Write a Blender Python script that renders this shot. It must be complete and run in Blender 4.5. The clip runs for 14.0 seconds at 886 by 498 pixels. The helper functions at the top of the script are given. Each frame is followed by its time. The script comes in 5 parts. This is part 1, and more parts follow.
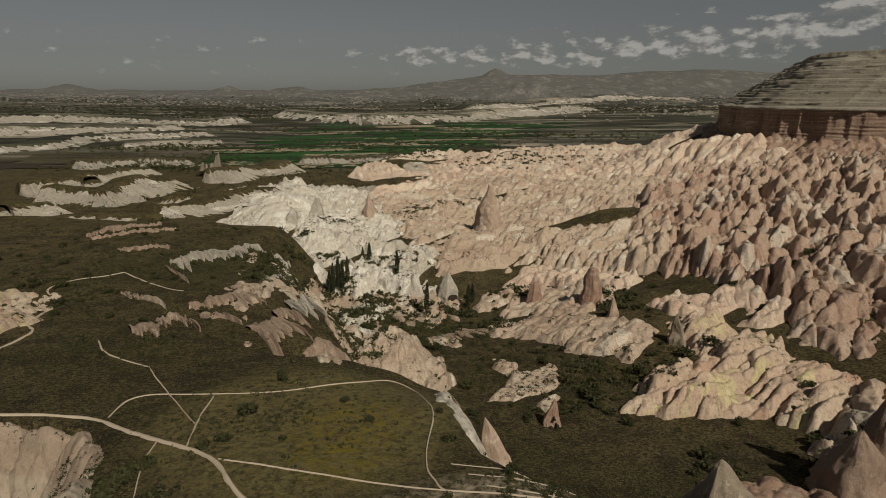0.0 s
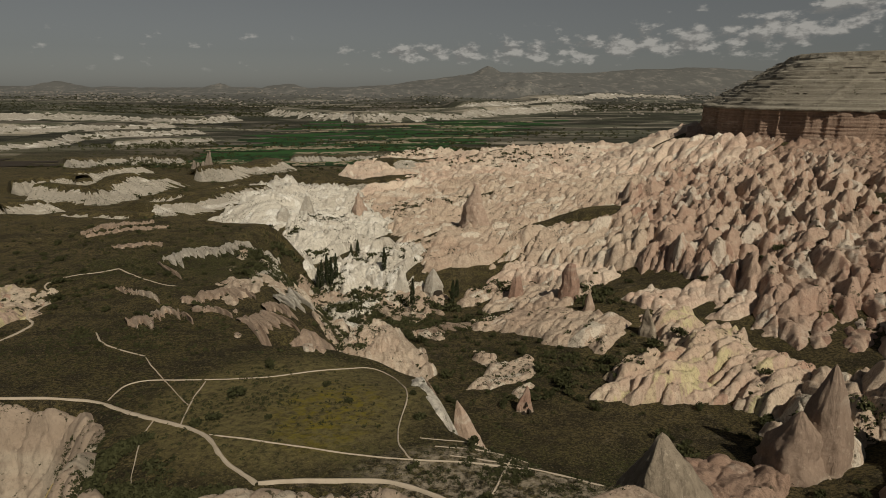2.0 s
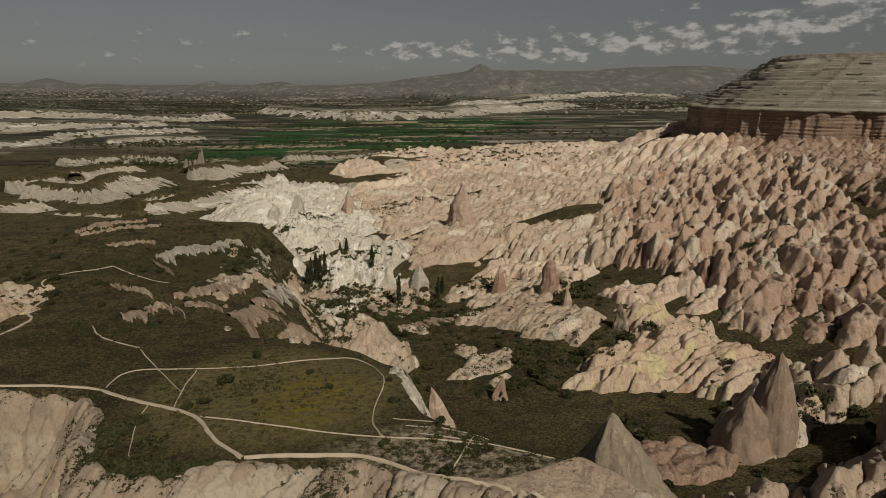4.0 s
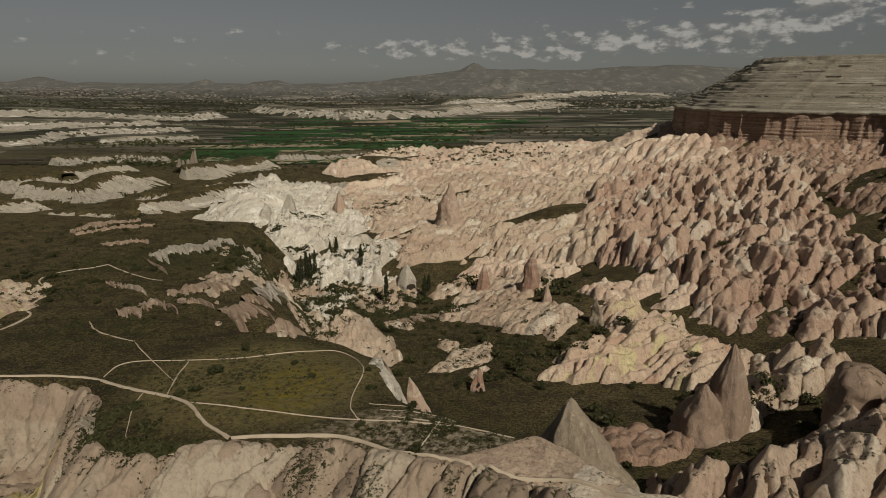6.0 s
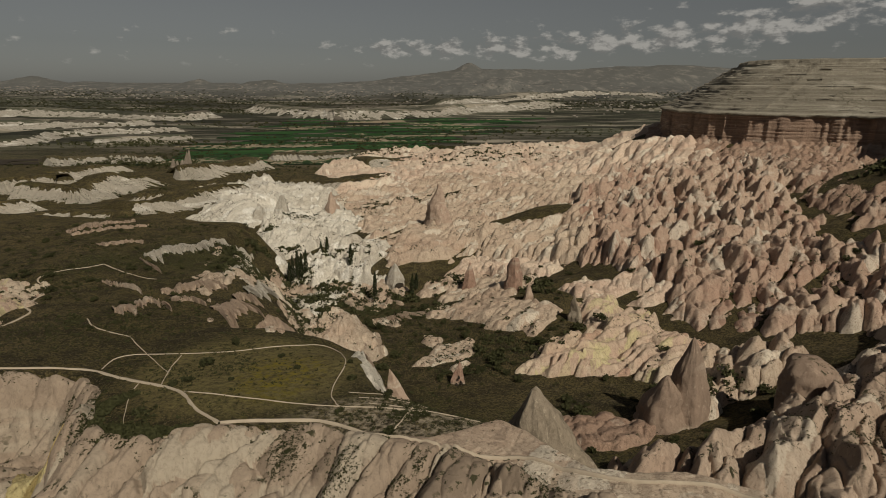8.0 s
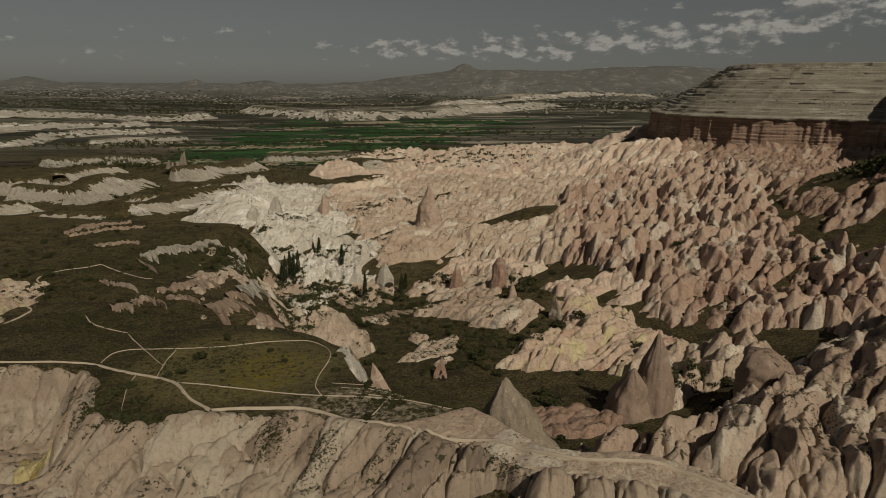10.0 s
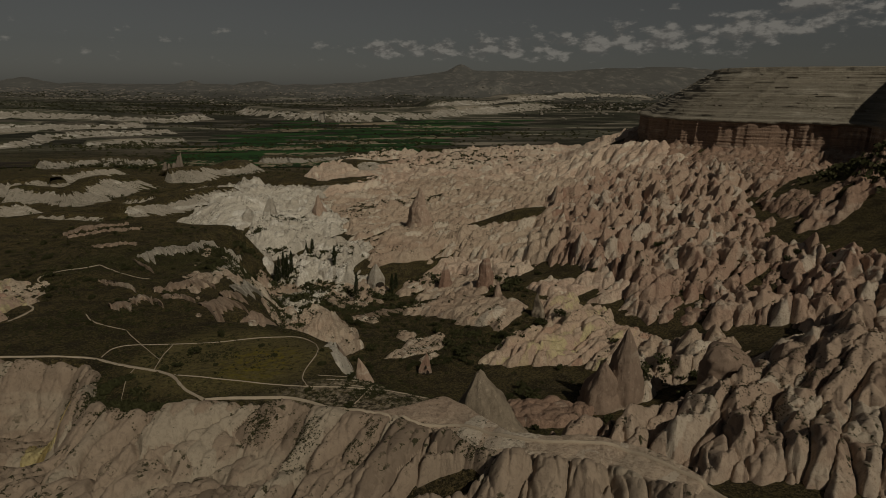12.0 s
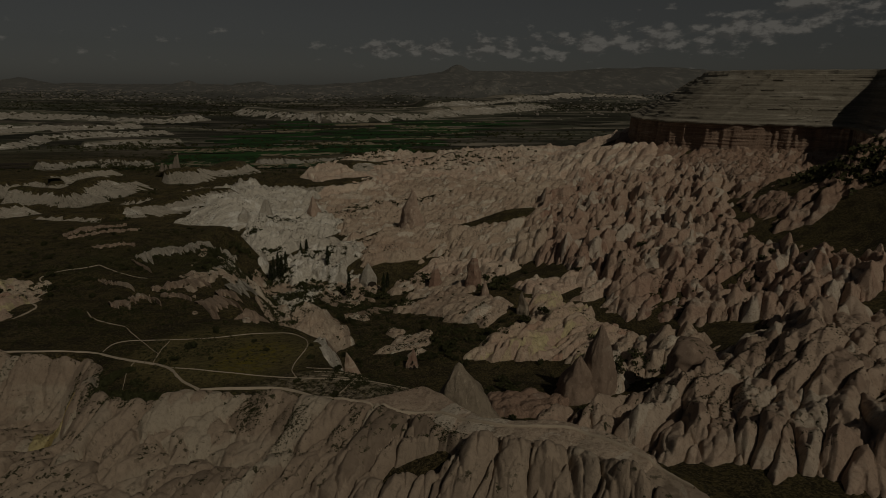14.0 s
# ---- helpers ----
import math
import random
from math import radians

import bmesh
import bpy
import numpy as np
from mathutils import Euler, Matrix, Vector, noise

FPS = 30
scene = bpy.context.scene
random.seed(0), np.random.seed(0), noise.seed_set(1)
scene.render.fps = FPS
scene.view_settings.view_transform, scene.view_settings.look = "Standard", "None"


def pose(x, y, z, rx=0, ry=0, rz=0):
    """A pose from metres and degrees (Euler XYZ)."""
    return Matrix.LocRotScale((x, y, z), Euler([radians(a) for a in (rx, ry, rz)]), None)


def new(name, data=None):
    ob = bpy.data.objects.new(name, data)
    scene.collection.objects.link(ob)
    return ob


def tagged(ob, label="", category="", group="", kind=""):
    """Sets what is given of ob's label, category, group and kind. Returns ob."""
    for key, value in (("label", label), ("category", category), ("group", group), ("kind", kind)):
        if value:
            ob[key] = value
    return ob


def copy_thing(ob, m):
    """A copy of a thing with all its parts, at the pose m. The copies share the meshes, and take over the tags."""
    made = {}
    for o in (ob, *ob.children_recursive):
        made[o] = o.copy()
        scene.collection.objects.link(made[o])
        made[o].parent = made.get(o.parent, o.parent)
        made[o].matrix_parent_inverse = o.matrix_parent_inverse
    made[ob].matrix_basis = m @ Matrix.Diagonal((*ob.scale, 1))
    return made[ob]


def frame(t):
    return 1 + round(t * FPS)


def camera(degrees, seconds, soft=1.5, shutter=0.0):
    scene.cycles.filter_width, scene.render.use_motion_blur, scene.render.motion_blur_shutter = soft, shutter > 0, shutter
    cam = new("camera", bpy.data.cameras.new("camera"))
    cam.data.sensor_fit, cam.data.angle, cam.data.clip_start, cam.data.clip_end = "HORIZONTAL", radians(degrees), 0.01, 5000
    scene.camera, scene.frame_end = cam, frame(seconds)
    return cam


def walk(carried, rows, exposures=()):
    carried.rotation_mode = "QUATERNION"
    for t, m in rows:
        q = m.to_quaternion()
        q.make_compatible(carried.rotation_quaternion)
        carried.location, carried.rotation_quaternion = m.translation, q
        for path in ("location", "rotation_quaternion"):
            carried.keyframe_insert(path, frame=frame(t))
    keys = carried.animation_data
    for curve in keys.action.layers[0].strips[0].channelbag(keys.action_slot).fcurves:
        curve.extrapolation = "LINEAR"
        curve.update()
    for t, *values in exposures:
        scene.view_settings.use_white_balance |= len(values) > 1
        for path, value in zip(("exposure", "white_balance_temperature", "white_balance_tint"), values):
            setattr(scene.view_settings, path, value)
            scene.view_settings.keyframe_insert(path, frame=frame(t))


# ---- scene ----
cam = camera(72.0, 14.0, soft=0.5)
ROWS = [
    (0.0, 0.00, 0.00, 90.00, -14.347, 0.000, 0.000),
    (0.5, 0.78, -2.06, 90.44, -14.405, 0.022, -0.179),
    (1.0, 1.58, -4.09, 90.89, -14.466, 0.044, -0.354),
    (1.5, 2.38, -6.11, 91.36, -14.526, 0.064, -0.526),
    (2.0, 3.21, -8.12, 91.83, -14.586, 0.085, -0.694),
    (2.5, 4.04, -10.11, 92.32, -14.643, 0.105, -0.858),
    (3.0, 4.88, -12.10, 92.82, -14.698, 0.124, -1.017),
    (3.5, 5.73, -14.08, 93.33, -14.749, 0.143, -1.171),
    (4.0, 6.59, -16.06, 93.84, -14.796, 0.162, -1.320),
    (4.5, 7.45, -18.03, 94.36, -14.838, 0.181, -1.464),
    (5.0, 8.32, -20.01, 94.89, -14.875, 0.199, -1.603),
    (5.5, 9.19, -21.99, 95.42, -14.906, 0.217, -1.736),
    (6.0, 10.06, -23.97, 95.96, -14.931, 0.234, -1.863),
    (6.5, 10.93, -25.95, 96.51, -14.951, 0.251, -1.985),
    (7.0, 11.80, -27.94, 97.06, -14.965, 0.268, -2.101),
    (7.5, 12.68, -29.94, 97.61, -14.974, 0.284, -2.212),
    (8.0, 13.55, -31.95, 98.16, -14.977, 0.299, -2.317),
    (8.5, 14.42, -33.96, 98.72, -14.976, 0.314, -2.417),
    (9.0, 15.28, -35.98, 99.28, -14.971, 0.327, -2.512),
    (9.5, 16.14, -38.01, 99.85, -14.963, 0.339, -2.601),
    (10.0, 17.00, -40.06, 100.41, -14.952, 0.350, -2.685),
    (10.5, 17.85, -42.11, 100.98, -14.939, 0.359, -2.765),
    (11.0, 18.70, -44.17, 101.55, -14.926, 0.367, -2.840),
    (11.5, 19.54, -46.23, 102.13, -14.914, 0.373, -2.911),
    (12.0, 20.37, -48.31, 102.70, -14.905, 0.376, -2.978),
    (12.5, 21.20, -50.40, 103.28, -14.899, 0.377, -3.042),
    (13.0, 22.01, -52.49, 103.86, -14.898, 0.375, -3.102),
    (13.5, 22.82, -54.59, 104.45, -14.904, 0.370, -3.160),
    (14.0, 23.63, -56.69, 105.03, -14.919, 0.361, -3.216),
]
FADE = [(0.0, 0.0, 6900, 10), (8.7, -0.06, 6900, 10), (11.0, -0.72, 7150, 10), (12.0, -1.22, 7150, 10), (13.0, -1.72, 7150, 10), (14.0, -2.2, 7150, 10)]
walk(cam, [(t, pose(x, y, z, 0, 0, yaw) @ pose(0, 0, 0, 90 + pitch) @ pose(0, 0, 0, 0, 0, roll)) for t, x, y, z, pitch, roll, yaw in ROWS], FADE)

# ---- light ----
SUN_HEIGHT, SUN_TURN = 45.0, 151.0  # degrees above the horizon; clockwise from the way ahead
sun = new("sun", bpy.data.lights.new("sun", "SUN"))
sun.data.energy, sun.data.angle, sun.data.color = 3.25, radians(0.6), (1.0, 0.93, 0.80)
sun.matrix_world = pose(0, 0, 300, 90 - SUN_HEIGHT, 0, 180 - SUN_TURN)

world = bpy.data.worlds.new("world")
scene.world = world
world.use_nodes = True
wn, wl = world.node_tree.nodes, world.node_tree.links
wn.clear()


def wmath(op, a, b=0.0, clamp=False):
    n = wn.new("ShaderNodeMath")
    n.operation, n.use_clamp = op, clamp
    for socket, v in zip(n.inputs, (a, b)):
        if isinstance(v, (int, float)):
            socket.default_value = v
        else:
            wl.new(v, socket)
    return n.outputs[0]


def wramp(v, a, b):
    n = wn.new("ShaderNodeMapRange")
    n.interpolation_type = "SMOOTHSTEP"
    n.inputs["From Min"].default_value, n.inputs["From Max"].default_value = a, b
    wl.new(v, n.inputs["Value"])
    return n.outputs["Result"]


sky = wn.new("ShaderNodeTexSky")
sky.sky_type, sky.sun_disc = "NISHITA", False
sky.sun_elevation, sky.sun_rotation = radians(SUN_HEIGHT), radians(SUN_TURN)
sky.altitude, sky.dust_density, sky.air_density = 1100, 1.4, 1.0
pale = wn.new("ShaderNodeHueSaturation")
pale.inputs["Saturation"].default_value, pale.inputs["Value"].default_value = 0.30, 0.48
cool = wn.new("ShaderNodeMix")
cool.data_type, cool.blend_type = "RGBA", "MULTIPLY"
cool.inputs["Factor"].default_value, cool.inputs["B"].default_value = 1.0, (0.90, 1.0, 0.99, 1)
wl.new(sky.outputs[0], cool.inputs["A"])
wl.new(cool.outputs["Result"], pale.inputs["Color"])
coord = wn.new("ShaderNodeTexCoord")
split = wn.new("ShaderNodeSeparateXYZ")
wl.new(coord.outputs["Generated"], split.inputs[0])
side = wmath("ARCTAN2", split.outputs["X"], split.outputs["Y"])
lift = split.outputs["Z"]
# fair-weather cumulus in a bank that climbs towards the right
place = wn.new("ShaderNodeCombineXYZ")
wl.new(side, place.inputs["X"])
wl.new(wmath("MULTIPLY", lift, 1.9), place.inputs["Y"])
puff = wn.new("ShaderNodeTexNoise")
puff.inputs["Scale"].default_value, puff.inputs["Detail"].default_value, puff.inputs["Roughness"].default_value = 30.0, 10.0, 0.57
wl.new(place.outputs[0], puff.inputs["Vector"])
middle = wmath("ADD", wmath("ADD", 0.056, wmath("MULTIPLY", wmath("MAXIMUM", wmath("SUBTRACT", side, 0.1), 0.0), 0.05)), wmath("MULTIPLY", wmath("MAXIMUM", wmath("SUBTRACT", side, 0.45), 0.0), 0.16))
away = wmath("DIVIDE", wmath("ABSOLUTE", wmath("SUBTRACT", lift, middle)), wmath("ADD", 0.013, wmath("MULTIPLY", wmath("MAXIMUM", side, 0.0), 0.028)))
bank = wmath("MULTIPLY", wramp(away, 1.7, 0.2), wramp(side, -0.20, -0.02))
cover = wramp(wmath("ADD", puff.outputs["Fac"], wmath("MULTIPLY", bank, 0.22)), 0.60, 0.78)
cover = wmath("MULTIPLY", wmath("MULTIPLY", cover, wramp(lift, 0.008, 0.022)), wramp(away, 2.6, 1.4))
above = wn.new("ShaderNodeCombineXYZ")
wl.new(wmath("ADD", side, 0.006), above.inputs["X"])
wl.new(wmath("ADD", wmath("MULTIPLY", lift, 1.9), 0.016), above.inputs["Y"])
crown = wn.new("ShaderNodeTexNoise")
crown.inputs["Scale"].default_value, crown.inputs["Detail"].default_value, crown.inputs["Roughness"].default_value = 30.0, 10.0, 0.57
wl.new(above.outputs[0], crown.inputs["Vector"])
lit = wramp(wmath("SUBTRACT", puff.outputs["Fac"], crown.outputs["Fac"]), -0.08, 0.12)
tone = wn.new("ShaderNodeMix")
tone.data_type = "RGBA"
wl.new(lit, tone.inputs["Factor"])
tone.inputs["A"].default_value, tone.inputs["B"].default_value = (3.3, 3.35, 3.3, 1), (7.6, 7.5, 7.2, 1)
cloud = wn.new("ShaderNodeMix")
cloud.data_type = "RGBA"
wl.new(wmath("MULTIPLY", cover, 0.75), cloud.inputs["Factor"])
wl.new(pale.outputs[0], cloud.inputs["A"])
wl.new(tone.outputs["Result"], cloud.inputs["B"])
back = wn.new("ShaderNodeBackground")
back.inputs["Strength"].default_value = 0.049
wl.new(cloud.outputs["Result"], back.inputs["Color"])
wl.new(back.outputs[0], wn.new("ShaderNodeOutputWorld").inputs[0])


# ---- materials ----
class Nodes:
    """A small builder of node materials in world metres."""

    def __init__(self, name, rough=0.95):
        self.mat = bpy.data.materials.new(name)
        self.mat.use_nodes = True
        self.n, self.l = self.mat.node_tree.nodes, self.mat.node_tree.links
        self.out = self.n["Principled BSDF"]
        self.out.inputs["Roughness"].default_value = rough
        self.out.inputs["Specular IOR Level"].default_value = 0.15
        self.at = self.n.new("ShaderNodeNewGeometry").outputs["Position"]

    def link(self, v, socket):
        if isinstance(v, (int, float, tuple)):
            socket.default_value = (*v, 1.0) if isinstance(v, tuple) and len(v) == 3 and socket.type == "RGBA" else v
        else:
            self.l.new(v, socket)

    def scaled(self, sx, sy, sz, turn=0.0, tilt=0.0):
        m = self.n.new("ShaderNodeMapping")
        m.inputs["Scale"].default_value = (sx, sy, sz)
        m.inputs["Rotation"].default_value = (radians(tilt), 0, radians(turn))
        self.l.new(self.at, m.inputs["Vector"])
        return m.outputs[0]

    def noise(self, scale, detail=5.0, rough=0.6, vec=None, warp=0.0):
        t = self.n.new("ShaderNodeTexNoise")
        t.inputs["Scale"].default_value, t.inputs["Detail"].default_value = scale, detail
        t.inputs["Roughness"].default_value, t.inputs["Distortion"].default_value = rough, warp
        self.l.new(vec or self.at, t.inputs["Vector"])
        return t.outputs["Fac"]

    def cells(self, scale, vec=None, feature="F1", out="Distance"):
        t = self.n.new("ShaderNodeTexVoronoi")
        t.feature = feature
        t.inputs["Scale"].default_value = scale
        self.l.new(vec or self.at, t.inputs["Vector"])
        return t.outputs[out]

    def ramp(self, v, a, b, c=0.0, d=1.0):
        m = self.n.new("ShaderNodeMapRange")
        m.interpolation_type = "SMOOTHSTEP"
        for key, value in (("From Min", a), ("From Max", b), ("To Min", c), ("To Max", d)):
            m.inputs[key].default_value = value
        self.link(v, m.inputs["Value"])
        return m.outputs["Result"]

    def math(self, op, a, b=0.0):
        m = self.n.new("ShaderNodeMath")
        m.operation = op
        self.link(a, m.inputs[0])
        self.link(b, m.inputs[1])
        return m.outputs[0]

    def mix(self, f, a, b):
        m = self.n.new("ShaderNodeMix")
        m.data_type = "RGBA"
        self.link(f, m.inputs["Factor"])
        self.link(a, m.inputs["A"])
        self.link(b, m.inputs["B"])
        return m.outputs["Result"]

    def axis(self, n):
        s = self.n.new("ShaderNodeSeparateXYZ")
        self.l.new(self.at, s.inputs[0])
        return s.outputs[n]

    def slope(self):
        s = self.n.new("ShaderNodeSeparateXYZ")
        g = self.n.new("ShaderNodeNewGeometry")
        self.l.new(g.outputs["Normal"], s.inputs[0])
        return s.outputs[2]

    def chance(self):
        return self.n.new("ShaderNodeObjectInfo").outputs["Random"]

    def done(self, colour, bump=None, strength=0.5, distance=0.3):
        self.link(colour, self.out.inputs["Base Color"])
        if bump is not None:
            b = self.n.new("ShaderNodeBump")
            b.inputs["Strength"].default_value, b.inputs["Distance"].default_value = strength, distance
            self.l.new(bump, b.inputs["Height"])
            self.l.new(b.outputs[0], self.out.inputs["Normal"])
        return self.mat


def rock(name, light, second, third, scrub=0.0, bands=0.0, fine=1.0, loose=False, coarse=1.0, deep=None, wash=0.6, grit=1.0):
    """Soft volcanic tuff: level beds of two tones, fins with a tone of their own, thin stains down the slopes and scattered dry plants."""
    m = Nodes(name)
    deep = deep or tuple(0.68 * v for v in second)
    bed = m.n.new("ShaderNodeAttribute")
    bed.attribute_name = "bed"
    own = bed.outputs["Fac"]
    if loose:  # each single rock has a tone of its own
        own = m.math("FRACT", m.math("ADD", m.chance(), m.n.new("ShaderNodeNewGeometry").outputs["Random Per Island"]))
    # tilted beds a few metres thick, over wide zones
    zone = m.ramp(m.noise(0.022, 3, 0.5), 0.36, 0.64)
    layer = m.ramp(m.noise(0.11, 4, 0.55, m.scaled(0.22, 0.22, 2.0, 20, 7)), 0.38, 0.62)
    mixed = m.math("ADD", m.math("MULTIPLY", zone, 0.42), m.math("ADD", m.math("MULTIPLY", layer, 0.30), m.math("MULTIPLY", m.ramp(own, 0.25, 0.75), 0.34)))
    c = m.mix(mixed, light, second)
    c = m.mix(m.ramp(own, 0.70, 0.86, 0.0, 0.85), c, third)
    c = m.mix(m.ramp(own, 0.22, 0.10, 0.0, 0.75), c, deep)
    pale = m.ramp(m.noise(0.045, 4, 0.55, m.scaled(0.5, 0.5, 3.0, -15, 5)), 0.56, 0.66)
    c = m.mix(m.math("MULTIPLY", pale, wash), c, third)
    if bands:
        strata = m.noise(0.09, 6, 0.7, m.scaled(0.05, 0.05, 6.0))
        c = m.mix(m.math("MULTIPLY", m.ramp(strata, 0.42, 0.60), bands), c, tuple(0.5 * v for v in second))
        c = m.mix(m.ramp(m.noise(0.3, 4, 0.7, m.scaled(0.03, 0.03, 9.0)), 0.56, 0.68, 0.0, 0.5), c, tuple(min(1.0, 1.2 * v) for v in third))
    lichen = m.noise(0.22 * fine, 7, 0.7, None, 0.8)
    c = m.mix(m.ramp(lichen, 0.56, 0.74, 0.0, 0.28), c, tuple(0.62 * v for v in second))
    runs = m.noise(0.5 * fine, 7, 0.66, m.scaled(1, 1, 0.22), 0.5)
    vein = m.ramp(m.math("ABSOLUTE", m.math("SUBTRACT", runs, 0.5)), 0.035, 0.0, 0.0, 0.34 * grit)
    c = m.mix(m.math("MULTIPLY", vein, m.ramp(m.noise(0.12 * fine, 3), 0.4, 0.6)), c, tuple(0.34 * v for v in second))
    c = m.mix(m.ramp(runs, 0.55, 0.75, 0.0, 0.4), c, tuple(min(1.0, 1.18 * v) for v in light))
    pits = m.noise(0.9 * fine, 6, 0.75, m.scaled(1, 1, 0.6), 0.3)
    c = m.mix(m.ramp(pits, 0.47, 0.34, 0.0, 0.6 * grit), c, tuple(0.42 * v for v in second))
    c = m.mix(m.ramp(pits, 0.56, 0.70, 0.0, 0.45 * grit), c, tuple(min(1.0, 1.22 * v) for v in third))
    speck = m.noise(2.0 * fine, 8, 0.72)
    c = m.mix(m.ramp(speck, 0.50, 0.36, 0.0, 0.25 + 0.35 * grit), c, tuple(0.6 * v for v in second))
    if scrub:
        dots = m.math("MULTIPLY", m.ramp(m.noise(0.9 * coarse, 3, 0.6), 0.55, 0.62), m.ramp(m.noise(0.06 * coarse, 4), 0.62 - 0.2 * scrub, 0.70 - 0.2 * scrub))
        dots = m.math("MULTIPLY", dots, m.ramp(m.slope(), 0.45, 0.75))
        c = m.mix(dots, c, (0.05, 0.047, 0.026))
    return m.done(c, m.math("ADD", m.math("MULTIPLY", runs, 1.2), m.math("ADD", m.math("MULTIPLY", pits, 1.1 * grit), m.math("MULTIPLY", vein, -0.5))), 0.75, 0.6)


CREAM = rock("cream_tuff", (0.53, 0.44, 0.345), (0.42, 0.312, 0.237), (0.63, 0.57, 0.475), 0.4)
WHITE = rock("white_tuff", (0.69, 0.655, 0.58), (0.50, 0.455, 0.385), (0.77, 0.75, 0.695), 0.6)
CHALK = rock("chalky_tuff", (0.64, 0.60, 0.525), (0.42, 0.38, 0.315), (0.70, 0.67, 0.61), 0.9)
OCHRE = rock("ochre_tuff", (0.44, 0.35, 0.13), (0.38, 0.29, 0.14), (0.46, 0.40, 0.22), 0.2)
PINK = rock("rose_tuff", (0.49, 0.385, 0.30), (0.375, 0.25, 0.19), (0.57, 0.51, 0.425), 0.4, deep=(0.285, 0.17, 0.127))
ROSE = rock("pale_rose_tuff", (0.66, 0.56, 0.45), (0.53, 0.385, 0.30), (0.72, 0.66, 0.55), 0.35)
YELLOW = rock("yellow_tuff", (0.58, 0.50, 0.39), (0.50, 0.36, 0.28), (0.56, 0.505, 0.29), 0.35, deep=(0.46, 0.28, 0.21), wash=0.1)
RED = rock("red_tuff", (0.37, 0.265, 0.20), (0.30, 0.20, 0.15), (0.45, 0.37, 0.30), 0.5)
GREY = rock("grey_tuff", (0.43, 0.37, 0.29), (0.35, 0.29, 0.22), (0.52, 0.45, 0.36), 0.0)
FACE = rock("bare_cream_tuff", (0.335, 0.27, 0.208), (0.275, 0.213, 0.163), (0.385, 0.338, 0.268), 0.55, 0.0, 0.8, grit=0.35)
BROWN = rock("brownish_cream_tuff", (0.43, 0.34, 0.265), (0.34, 0.247, 0.19), (0.50, 0.44, 0.36), 0.5, grit=0.6)
CLIFF = rock("banded_red_tuff", (0.44, 0.325, 0.25), (0.36, 0.25, 0.19), (0.53, 0.44, 0.36), 0.0, 0.6)
STRATA = rock("banded_grey_tuff", (0.41, 0.38, 0.315), (0.32, 0.29, 0.235), (0.49, 0.465, 0.40), 0.3, 0.75)
GREYS = rock("dark_crag", (0.26, 0.22, 0.18), (0.20, 0.165, 0.13), (0.32, 0.28, 0.23), 0.0, loose=True)
PALE = rock("far_chalky_tuff", (0.58, 0.55, 0.49), (0.36, 0.33, 0.28), (0.64, 0.62, 0.57), 1.0, 0.0, 0.25, coarse=0.09)

WHITES_ROCK = rock("white_crag", (0.76, 0.70, 0.61), (0.68, 0.60, 0.50), (0.80, 0.77, 0.70), 0.25, loose=True)


